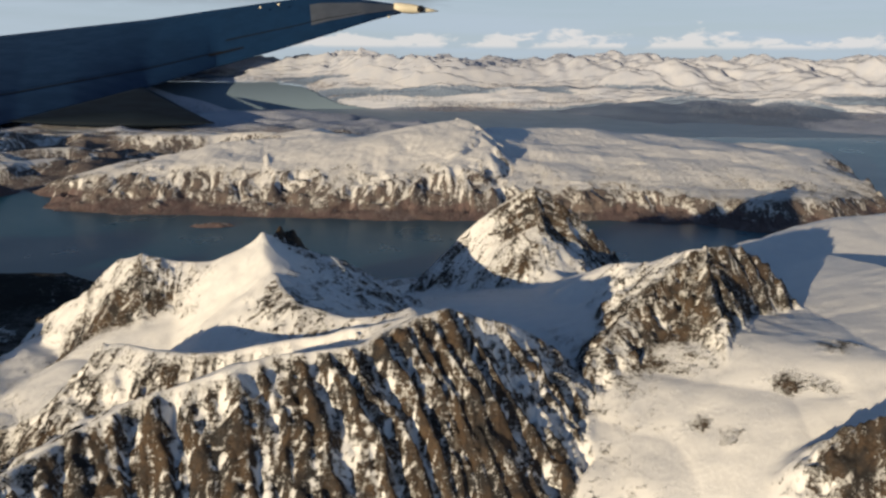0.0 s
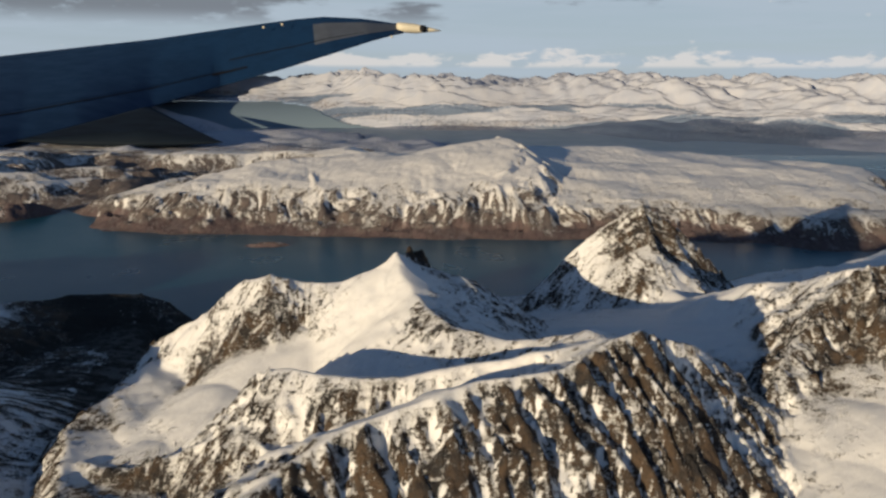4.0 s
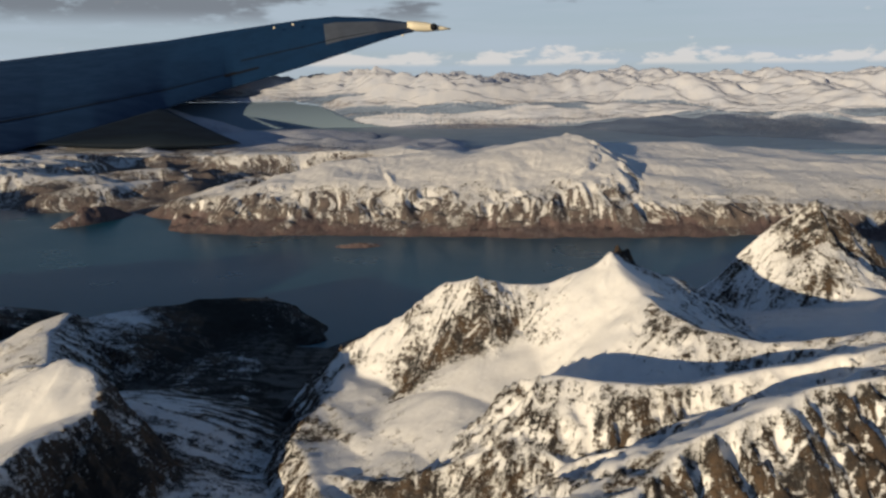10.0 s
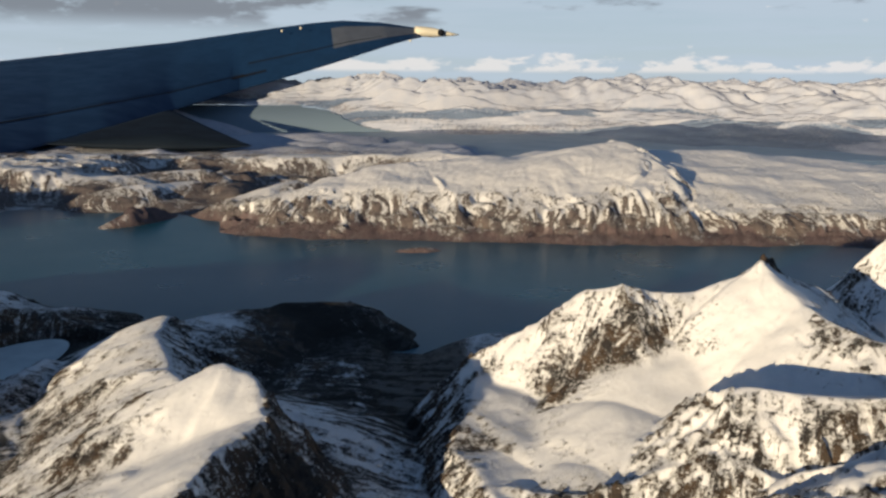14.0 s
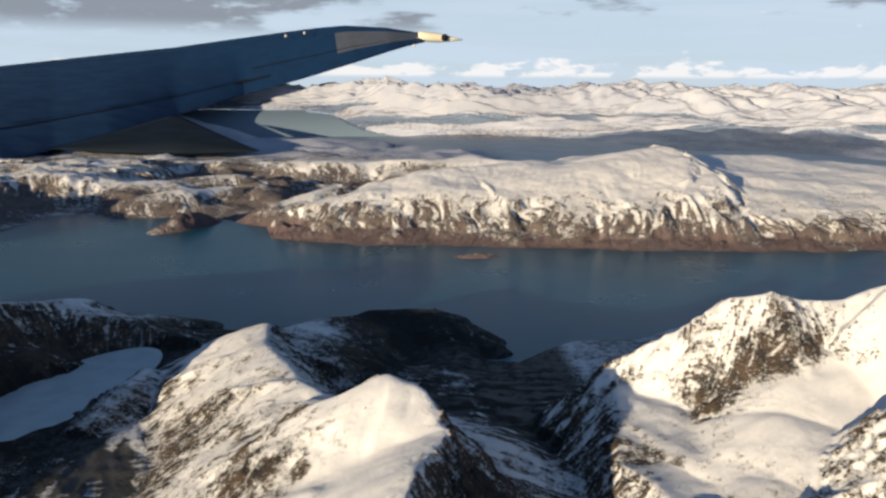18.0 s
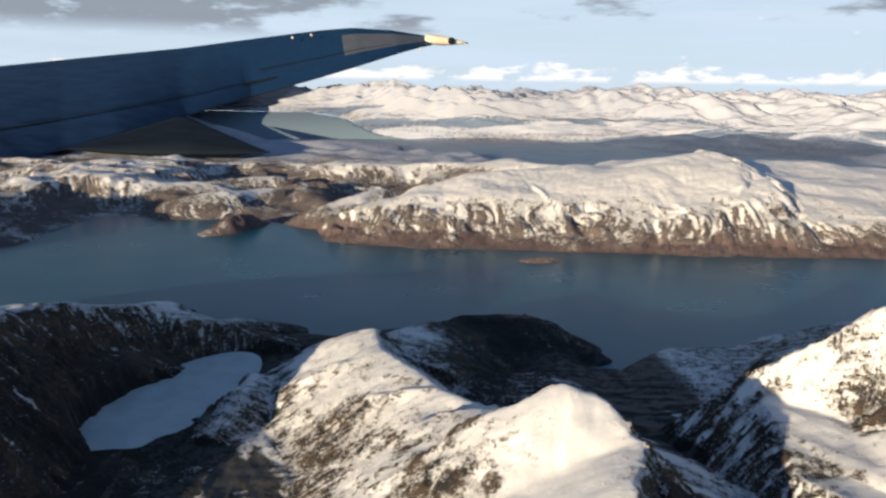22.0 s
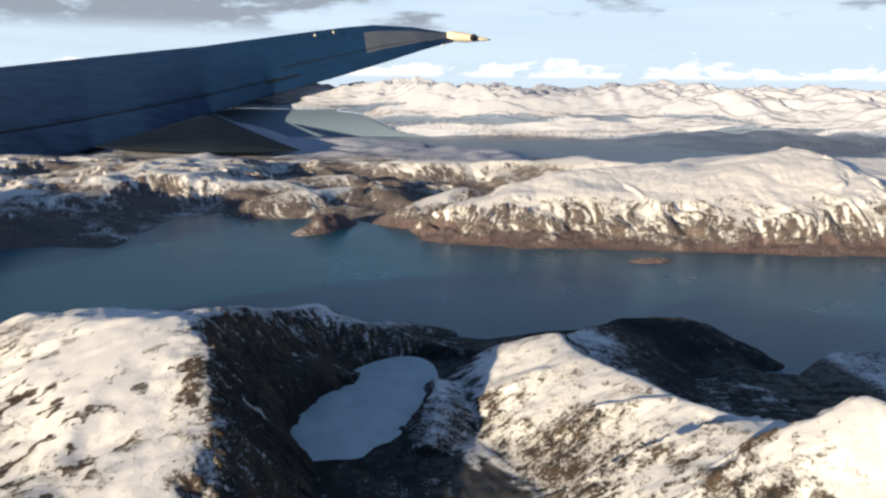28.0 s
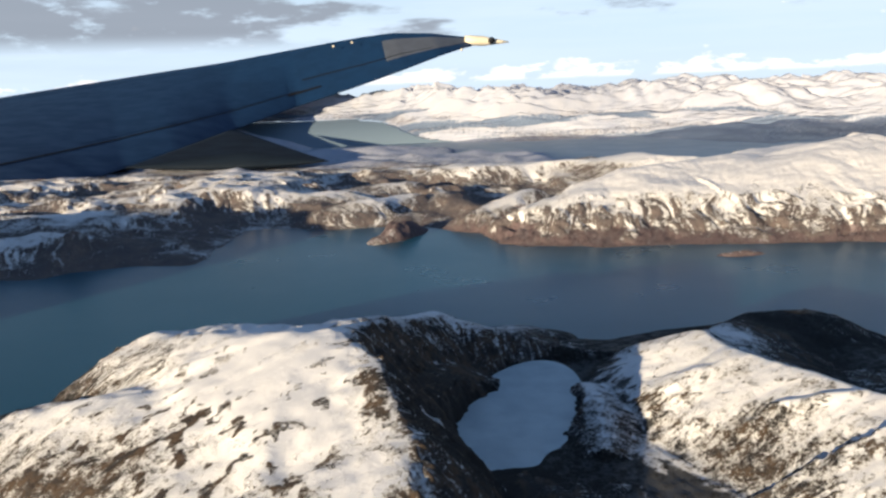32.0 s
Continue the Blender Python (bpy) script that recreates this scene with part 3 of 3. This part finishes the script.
# ---- the island over the fjord and the hills beside it ----
ISLE_COAST = [(-700, 430), (-489, 442), (-471, 464), (-444, 480), (-414, 476), (-412, 525), (-420, 575), (-404, 579), (-348, 569), (-300, 566), (-259, 540),
              (-248, 500), (-236, 488), (-197, 477), (-135, 476), (-76, 468), (-27, 464), (25, 462), (105, 466), (150, 452), (182, 432), (220, 438), (275, 480), (300, 580), (320, 700)]


def isle_land(X, Y):
    wx, wy = fbm(X, Y, 60, 3, 103) * 7, fbm(X, Y, 60, 3, 111) * 7
    A, B = X + wx, Y + wy
    inland = Y - along(X, ISLE_COAST) - fbm(X, Y, 26, 3, 120) * 5
    inland = np.where(X < -412, np.minimum(inland, np.maximum(Y - 578, -412 - X + fbm(X, Y, 26, 3, 122) * 6)), inland)
    west = X + 258 - (Y - 540) * 0.55 + fbm(X, Y, 30, 3, 125) * 8
    east = along(Y, [(430, 232), (470, 268), (503, 296), (629, 338), (790, 312), (900, 240)]) - X + fbm(X, Y, 50, 3, 128) * 10
    # the island: a rolling plateau behind a cliff coast
    top = along(X, [(-262, 14), (-192, 19), (-115, 20), (-39, 21), (20, 21), (60, 17), (110, 17), (165, 15), (215, 14), (262, 10)]) * 0.88 + np.clip((Y - 503) * 0.205, 0, 17) + fbm(X, Y, 90, 3, 135) * 5
    top = top - smooth(560, 760, Y) * 6 * smooth(-50, 60, X)
    top = blend(crest(A, B, ((-120, 560, 28), (-40, 582, 38), (-5, 600, 44), (16, 612, 47)), 0.16, 0.17, 8.0), top, 3)
    top = blend(crest(A, B, ((16, 612, 45.5), (26, 580, 42.5), (33, 550, 34.5), (38, 528, 25)), 0.75, 0.15, 5.0), top, 3)
    top = blend(crest(A, B, ((40, 650, 36), (110, 662, 36), (180, 660, 29), (225, 655, 22)), 0.12, 0.12, 12.0), top, 4)
    inland = inland + (ridged(X, Y * 0.4, 52, 2, 133) - 0.9) * 7 * smooth(4, 22, inland)
    foot = along(X, [(-200, 22), (-110, 20), (-60, 12), (200, 14)])
    front = np.where(inland < foot, inland * 0.32, foot * 0.32 + (inland - foot) * 0.62)
    sides = np.minimum(west * 0.42, east * 0.5) + 0.5
    back = (along(X, [(-262, 660), (-150, 700), (-60, 760), (0, 830), (150, 840), (260, 800), (330, 700)]) + fbm(X, Y, 80, 3, 138) * 30 - Y) * 0.3
    isle = -blend(-np.minimum(np.minimum(front, sides), back), -top, 8.0)
    # the shore and hills on the left, and the rough hills behind
    swell = 9 + fbm(X, Y, 130, 4, 130) * 15 + ridged(X, Y, 80, 3, 140) * 3.5
    rear = np.maximum(smooth(-200, -290, X + 0.0 * Y), smooth(600, 720, Y) * smooth(60, -140, X + (Y - 700) * 0.2))
    gap = smooth(2, 38, np.abs(X + 268 + (Y - 560) * 0.5))
    hills = np.clip(inland * 0.06, -8, 2.0) + smooth(0, 70, inland) * np.maximum(swell, 0.5) * rear * (0.12 + 0.88 * gap) - (1 - rear) * 12
    hills -= smooth(965, 985, Y) * 40
    spurs = ((((-580, 470, 20), (-510, 490, 13), (-462, 496, 7), (-440, 500, 3)), 0.2, 0.25), (((-440, 484, 3), (-424, 482, 3)), 0.25, 0.25),
             (((-600, 560, 20), (-540, 570, 15), (-480, 590, 12), (-430, 600, 7)), 0.18, 0.2), (((-252, 560, 12), (-236, 580, 16), (-220, 600, 18)), 0.35, 0.4))
    for pts, l, r in spurs + ((((-356, 592, 11), (-334, 606, 14), (-300, 640, 12)), 0.3, 0.42), (((-416, 661, 20), (-380, 640, 14), (-340, 668, 16), (-311, 690, 16)), 0.2, 0.3),
                      (((-259, 768, 27), (-200, 790, 30), (-147, 784, 31), (-106, 700, 29), (-80, 690, 28)), 0.22, 0.25), (((-209, 922, 29), (-300, 900, 24), (-420, 880, 20)), 0.15, 0.2)):
        hills = blend(crest(A, B, pts, l, r, 5.0, 0.06), hills, 3)
    # they are cut down below the camera's sight line to the wing
    low = 90.5 - 0.0938 * (Y - 18) + fbm(X, Y, 60, 3, 144) * 2.5
    hills = np.where(X < 0, -blend(-hills, -low - 30 * smooth(-160, 0, X), 3.0), hills)
    knoll = dome(X + wx * 0.4, Y + wy * 0.4, -308, 533, 9, 30, 12, 60, 1.5)
    return np.maximum(np.maximum(isle, hills), knoll)


STEP = 1.2
X, Y = np.meshgrid(np.arange(-780, 400, STEP), np.arange(428, 980, STEP))
H0 = isle_land(X, Y)
gull, steep = downhill(H0, X, Y, STEP, 24, 9.0, 221)
fine, _ = downhill(H0, X, Y, STEP, 3.4, 4.0, 231)
cliff = smooth(0.25, 0.6, steep)
above = smooth(0.0, 3, H0)
speck = fbm(X, Y, 7, 4, 251, 0.7)
spread = X + fbm(X, Y, 40, 3, 271) * 16
gully = (1 - 2.8 * np.abs(gnoise(spread / 17, Y / 70, 273))) + 0.4 * (1 - 2.8 * np.abs(gnoise(spread / 7.5, Y / 40, 275)))
H = H0 + above * (cliff * ((gully - 0.6) * 2.6 * smooth(565, 520, Y) + gull * 6.0 + fine * 1.3) + (1 - cliff) * (fbm(X, Y, 46, 4, 241) * 1.6 + fine * 0.5) + speck * 0.3)
patch = fbm(X, Y, 60, 4, 261)
hilly = np.clip(smooth(-235, -290, X - (Y - 560) * 0.3) + smooth(660, 740, Y), 0, 1)
rock = np.clip(0.50 + 0.36 * (steep - 0.70) + cliff * (gull * 0.5 + fine * 0.4 + (gully - 0.4) * 0.30) + speck * (0.25 + 0.15 * cliff) + patch * 0.3 + hilly * (0.13 + patch * 0.45 + gull * 0.3) + smooth(17, 4, H) * 0.30 - smooth(15, 33, H + gull * 12 + patch * 8) * 0.66, -0.7, 0.95)
wood_shade = np.clip(smooth(8.5, 3, H + patch * 5 + gull * 8) * (0.72 - 0.48 * hilly) + hilly * smooth(13, 5, H + patch * 10) * 0.15, 0, 1)
wood_shade = np.clip(wood_shade + 0.8 * np.exp(-((X + 308) / 26) ** 2 - ((Y - 533) / 18) ** 2), 0, 1)
ISLES = (("snowy_island", 20, 560, "long snow-covered island with brown cliffs along its shore"),
         ("shore_hills", -360, 620, "low brown and white hills round a bay"),
         ("back_hills", -160, 860, "rough snowy hills behind the island"))
near = np.where(X < -258 + (Y - 560) * 0.5, 1, np.where(Y > 690 + X * 0.5, 2, 0))[:-1, :-1]
wet = np.maximum(np.maximum(H[:-1, :-1], H[1:, 1:]), np.maximum(H[:-1, 1:], H[1:, :-1])) > -1.0
for i, (name, x, y, label) in enumerate(ISLES):
    ob = sheet(name, X, Y, H, rock, wood_shade, (near == i) & wet, island_ground, (X + 0.5 * Y * hilly + fbm(X, Y, 40, 3, 271) * 14, H0 * 1.4, smooth(0.15, 0.6, steep)))
    tagged(ob, label, "island" if i == 0 else "hills", kind="structure")

STEP = 0.5
X, Y = np.meshgrid(np.arange(-150, -106, STEP), np.arange(434, 456, STEP))
H = dome(X, Y, -128, 445, 2.2, 12.5, 4.0, 4, 1.5) + fbm(X, Y, 5, 3, 301) * 0.9
wet = (H > -0.6)[:-1, :-1]
islet = sheet("islet", X, Y, H, np.clip(0.8 + fbm(X, Y, 4, 3, 305), 0, 1), smooth(0.9, 0.2, H) + 0.55, wet, island_ground)
tagged(islet, "small flat rocky islet in the fjord", "islet", kind="structure")


# ---- the land beyond the second fjord, to the white mountains on the horizon ----
def far_land(X, Y):
    shore = along(X, [(-2600, 2700), (-560, 2650), (-430, 2300), (-250, 1450), (-100, 1400), (120, 1330), (230, 1160), (330, 1090), (480, 1000), (700, 960), (1600, 1000), (3200, 1100)])
    inland = Y - shore + fbm(X, Y, 200, 3, 403) * 90
    low = np.clip(inland * 0.06, -8, 5) + smooth(0, 420, inland) * np.maximum(8 + fbm(X, Y, 240, 5, 410) * 26, -3)
    rise = smooth(600, 1250, inland + fbm(X, Y, 420, 3, 405) * 420)
    A, B = X + fbm(X, Y * 0.3, 150, 3, 451) * 60, Y * 0.22 + fbm(X, Y * 0.3, 150, 3, 453) * 60
    mass = smooth(-0.35, 0.35, fbm(X, Y, 700, 2, 457))
    high = rise * (8 + 14 * mass + np.maximum(ridged(A, B, 300, 5, 420), 0) ** 1.4 * 18 + np.maximum(ridged(A, B, 110, 4, 428), -0.4) * 9 * (0.5 + mass))
    h = np.maximum(low, low + high)
    # the blue hill on the left, the low dome and, placed to fill the camera's view under the wing, rough hills on the
    # near side of the outer fjord
    h = blend(crest(X, Y, ((-700, 1300, 40), (-577, 1350, 41), (-500, 1350, 22), (-440, 1350, 3)), 0.14, 0.16), h, 6)
    h = blend(crest(X, Y, ((-470, 1190, 4), (-380, 1195, 10), (-297, 1200, 12), (-200, 1210, 4)), 0.10, 0.10, 10.0), h, 3)
    rough = smooth(-40, -110, X) * smooth(900, 950, Y) * smooth(1160, 1090, Y + fbm(X, Y, 70, 3, 470) * 40)
    return np.maximum(h, -8 + rough * (12.5 + fbm(X, Y, 60, 4, 473) * 7 + ridged(X, Y, 45, 3, 475) * 1.6))


def outward(X, Y, H):
    """The far country moved to fit the camera's view: wider apart, squeezed in depth, and lower by the drop of the sea.
    """
    dx, dy = X + 136, Y - 19
    r = np.hypot(dx, dy)
    k = np.where(r < 1400, 2.24 * r, 3136 + (r - 1400) * (0.10 + 0.25 * smooth(0.0, 0.3, dx / dy))) / r
    return -136 + dx * k, 19 + dy * k, 92 - (92 - H) * k


ys = np.concatenate([np.arange(900, 1700, 5.0), np.arange(1700, 4640, 11.0)])
X, Y = np.meshgrid(np.arange(-2700, 3000, 9.0), ys)
H0 = far_land(X, Y)
H = H0 + smooth(4, 50, H0) * ridged(X + fbm(X, Y, 60, 2, 455) * 25, Y * 0.25, 60, 3, 431) * 2.4 + smooth(0, 4, H0) * fbm(X, Y, 40, 3, 441) * 3
slope = np.hypot(np.gradient(H, 9.0, axis=1), np.gradient(H, ys, axis=0))
patch = fbm(X, Y, 260, 4, 461)
rock = np.clip(-0.16 + slope * 0.25 + patch * 0.5 + smooth(32, 10, H) * 0.46, -0.4, 1)
# the second term paints bands of cloud shadow over the low ground
wood_shade = smooth(20, 6, H + patch * 26) * (0.42 + patch * 0.6) + smooth(0.1, 0.35, fbm(X * 0.5, Y, 330, 3, 463)) * smooth(34, 22, H) * 0.6
out = np.hypot(X + 136, Y - 19)
H = np.where(out > 1500, np.maximum(H, 0.5), H)
keep = ((np.maximum(H[:-1, :-1], H[1:, 1:]) > -2.0) & (out[:-1, :-1] < 4550)
        & ((X + 136)[:-1, :-1] > -0.5 * (Y - 19)[:-1, :-1]))
wet = (H0[:-1, :-1] < 0.3) & (out[:-1, :-1] > 1400) & (out[:-1, :-1] < 3200)
ob = sheet("outer_fjord", *outward(X, Y, 0 * X), 0 * X, 0 * X, wet, hazed_fjord)
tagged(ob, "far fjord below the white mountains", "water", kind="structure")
ob = sheet("distant_mountains", *outward(X, Y, H), rock, wood_shade, keep & ~wet, hazed_far_ground)
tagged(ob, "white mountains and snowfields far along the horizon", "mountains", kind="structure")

# ---- the land under and behind the aircraft ----
X, Y = np.meshgrid(np.arange(-470, 620, 5.0), np.arange(-500, 76, 5.0))
H = np.where(True, 14 + fbm(X, Y, 120, 4, 503) * 16 + ridged(X, Y, 90, 3, 510) * 5, 0) * smooth(-470, -380, X) * smooth(-500, -380, Y)
edge = near_land(X, np.full_like(Y, 68.0))
H = H * smooth(72, -30, Y) + (edge - 0.8) * (1 - smooth(72, -30, Y))
ob = sheet("coast_behind", X, Y, H, np.clip(0.3 + fbm(X, Y, 30, 4, 520), 0, 1), smooth(6, 0, H), (H > -2)[:-1, :-1], near_ground)
tagged(ob, "rolling snowy upland below the flight", "upland", kind="structure")


# ---- an unseen mountain, added to cast shade over the fjord's far shore ----
X, Y = np.meshgrid(np.arange(-900, -500, 3.0), np.arange(90, 380, 3.0))
H = blend(crest(X + fbm(X, Y, 30, 3, 531) * 5, Y, ((-840, 250, 52), (-760, 290, 58), (-690, 300, 58), (-640, 288, 56), (-590, 300, 50), (-545, 312, 38), (-522, 322, 16)), 0.7, 0.7, 1.0, 0.6), np.full_like(X, -4.0), 2)
H = H + smooth(0, 6, H) * (fbm(X, Y, 26, 4, 533) * 5 + ridged(X, Y, 14, 2, 535))
ob = sheet("shading_mountain", X, Y, H, np.clip(0.4 + fbm(X, Y, 20, 4, 537), 0, 1), smooth(8, 2, H), (H > -2)[:-1, :-1], near_ground)
tagged(ob, "unseen snowy mountain added to shade the far shore", "mountain", kind="structure")

# ---- parts of things ----
def part(name, bm, material, parent, label=""):
    mesh = bpy.data.meshes.new(name)
    bm.to_mesh(mesh)
    bm.free()
    mesh.materials.append(material)
    ob = new(name, mesh)
    ob.parent = parent
    return tagged(ob, label)


# ---- the wing of the aircraft ----
SPAN = (((-2630, 3100, 28), (-1077, 1350, -105)),
        ((-1961, 3500, 138), (-1165, 1950, -102)),
        ((-1772, 3600, 167), (-1147, 2200, -89)),
        ((-1550, 3650, 196), (-1075, 2400, -62)),
        ((-1256, 3650, 229), (-1024, 2850, -27)),
        ((-975, 3600, 266), (-866, 3190, 39)),
        ((-759, 3600, 296), (-662, 3270, 98)),
        ((-639, 3600, 312), (-614, 3290, 113)),
        ((-519, 3600, 323), (-449, 3350, 167)),
        ((-352, 3600, 316), (-309, 3450, 218)),
        ((-193, 3650, 297), (-180, 3600, 264)))


def paint(name, colour, rough, metal=0.0):
    m, t, bsdf = nodes_of(name)
    pos = t.nodes.new("ShaderNodeNewGeometry").outputs["Position"]
    dirt = step_between(t, noise_of(t, pos, 0.012, 6, 0.6), 0.35, 0.7)
    t.links.new(mixed(t, maths(t, "MULTIPLY", dirt, 0.5), colour, tuple(c * 0.7 for c in colour)), bsdf.inputs["Base Color"])
    t.links.new(maths(t, "ADD", rough, maths(t, "MULTIPLY", dirt, 0.12)), bsdf.inputs["Roughness"])
    bsdf.inputs["Metallic"].default_value = metal
    bsdf.inputs["Specular IOR Level"].default_value = 0.16
    return m


# fuselage shade is painted into the blue; the lighter grey paints sunlight
shaded_navy = paint("dark blue wing paint with fuselage shade", (0.0075, 0.030, 0.084), 0.5)
sunlit_grey = paint("lighter grey for sun on the wing", (0.075, 0.09, 0.125), 0.45)
seal = paint("black seal", (0.008, 0.010, 0.016), 0.7)
charcoal = paint("dark grey fairing paint", (0.006, 0.012, 0.022), 0.7)
lamp_white = paint("cream white lamp housing", (0.62, 0.58, 0.48), 0.35)


def wing_at(s, c, lift=0.0):
    """A point of the wing: s along the span in stations, c from the leading edge (0) to the trailing edge (1), lift above the skin in metres."""
    i = min(int(s), len(SPAN) - 2)
    f = s - i
    lead = Vector(SPAN[i][0]).lerp(Vector(SPAN[i + 1][0]), f)
    trail = Vector(SPAN[i][1]).lerp(Vector(SPAN[i + 1][1]), f)
    chord = (trail - lead).length
    camber = 0.010 * chord * (math.sqrt(max(c, 0)) * (1 - c) * 2.2)
    return lead.lerp(trail, c) + Vector((0, 0, camber + lift))


def skin(s0, s1, c0, c1, lift, thick):
    """A closed plate that follows the wing's upper side."""
    bm = bmesh.new()
    rows, cols = max(1, round((s1 - s0) * 10)), max(1, round((c1 - c0) * 50))
    up = [[bm.verts.new(wing_at(s0 + (s1 - s0) * i / rows, c0 + (c1 - c0) * j / cols, lift)) for j in range(cols + 1)] for i in range(rows + 1)]
    down = [[bm.verts.new(wing_at(s0 + (s1 - s0) * i / rows, c0 + (c1 - c0) * j / cols, lift - thick * (0.06 + math.sin(math.pi * j / cols) ** 0.7))) for j in range(cols + 1)] for i in range(rows + 1)]
    for i in range(rows):
        for j in range(cols):
            bm.faces.new((up[i][j], up[i + 1][j], up[i + 1][j + 1], up[i][j + 1])).smooth = True
            bm.faces.new((down[i][j], down[i][j + 1], down[i + 1][j + 1], down[i + 1][j])).smooth = True
        bm.faces.new((up[i][0], down[i][0], down[i + 1][0], up[i + 1][0]))
        bm.faces.new((up[i][cols], up[i + 1][cols], down[i + 1][cols], down[i][cols]))
    for j in range(cols):
        bm.faces.new((up[0][j], up[0][j + 1], down[0][j + 1], down[0][j]))
        bm.faces.new((up[rows][j], down[rows][j], down[rows][j + 1], up[rows][j + 1]))
    bmesh.ops.recalc_face_normals(bm, faces=bm.faces)
    for e in bm.edges:
        e.smooth = e.calc_face_angle(0.0) < 0.5
    return bm


wing = tagged(new("aircraft_wing"), "dark blue airliner wing with a pale lamp at its tip", "wing")
part("wing_skin", skin(0, 10, 0, 1, 0, 20), shaded_navy, wing)
# plate coloured lighter for sunlight on the tip
part("sunlit_tip", skin(7.6, 10, 0.20, 0.70, 1.5, 2), sunlit_grey, wing, "wing tip coloured lighter where the sun falls")
part("aileron", skin(5.3, 8.9, 0.64, 0.985, 1.0, 1.5), shaded_navy, wing)
part("spoiler", skin(1.2, 4.9, 0.60, 0.76, 1.0, 1.5), shaded_navy, wing)
part("flap", skin(0.4, 5.0, 0.80, 0.99, 1.0, 1.5), shaded_navy, wing)
part("slat", skin(0.2, 7.0, 0.01, 0.12, 1.0, 1.5), shaded_navy, wing)
part("aileron_gap", skin(5.2, 8.9, 0.612, 0.630, 1.6, 2), seal, wing, "black gap")
part("flap_gap", skin(0.4, 5.1, 0.782, 0.792, 1.6, 2), seal, wing, "black gap")
part("hinge_slot", skin(4.9, 5.5, 0.80, 0.83, 3.0, 3), seal, wing, "dark slot beside the aileron")

# the canoe-shaped flap fairing, which hangs under the trailing edge and leans back to it
bm = bmesh.new()
nose, tail, apex = Vector((-1107, 2100, -80)), Vector((-594, 2150, -87)), Vector((-1020, 2840, -22))
peak = nose.lerp(tail, 0.61)
rings = []
for i in range(33):
    u = i / 32
    tall = min(u / 0.61, (1 - u) / 0.39) ** 1.06
    top = (apex - peak) * tall
    sag = 15 * math.sin(math.pi * u) ** 0.8
    centre = nose.lerp(tail, u)
    ring = []
    for k in range(16):
        a = 2 * math.pi * k / 16
        up = math.cos(a)
        ring.append(bm.verts.new(centre + Vector((0, math.sin(a) * (5 + 26 * tall), 0)) + (top * up if up > 0 else Vector((0, 0, up * sag)))))
    rings.append(ring)
for a, b in zip(rings[:-1], rings[1:]):
    for k in range(16):
        bm.faces.new((a[k], a[(k + 1) % 16], b[(k + 1) % 16], b[k])).smooth = True
bm.faces.new(rings[0])
bm.faces.new(rings[-1])
bmesh.ops.recalc_face_normals(bm, faces=bm.faces)
part("flap_fairing", bm, charcoal, wing, "dark grey canoe-shaped fairing")

# the lamp at the tip
bm = bmesh.new()
rings = []
for u, r in ((0, 22), (0.15, 25), (0.42, 24), (0.58, 18), (0.8, 10), (1, 2)):
    c = Vector((-209, 3620, 283)).lerp(Vector((-21, 3610, 268)), u)
    rings.append([bm.verts.new(c + Vector((0, r * math.sin(k * math.pi / 8), r * 0.85 * math.cos(k * math.pi / 8)))) for k in range(16)])
for a, b in zip(rings[:-1], rings[1:]):
    for k in range(16):
        bm.faces.new((a[k], a[(k + 1) % 16], b[(k + 1) % 16], b[k])).smooth = True
bm.faces.new(rings[0])
bm.faces.new(rings[-1])
bmesh.ops.recalc_face_normals(bm, faces=bm.faces)
housing = part("tip_lamp", bm, lamp_white, wing, "cream white lamp housing")
bm = bmesh.new()
bmesh.ops.create_uvsphere(bm, u_segments=16, v_segments=10, radius=15)
bmesh.ops.translate(bm, verts=bm.verts, vec=(-96, 3596, 276))
part("lens", bm, seal, housing, "dark lamp lens")
for x, y, z in ((-676, 3500, 299), (-753, 3500, 287), (-225, 3520, 253)):
    bm = bmesh.new()
    bmesh.ops.create_uvsphere(bm, u_segments=10, v_segments=8, radius=5.5)
    bmesh.ops.translate(bm, verts=bm.verts, vec=(x, y, z - 14))
    part("vortex_tab", bm, lamp_white, wing, "small pale tab")
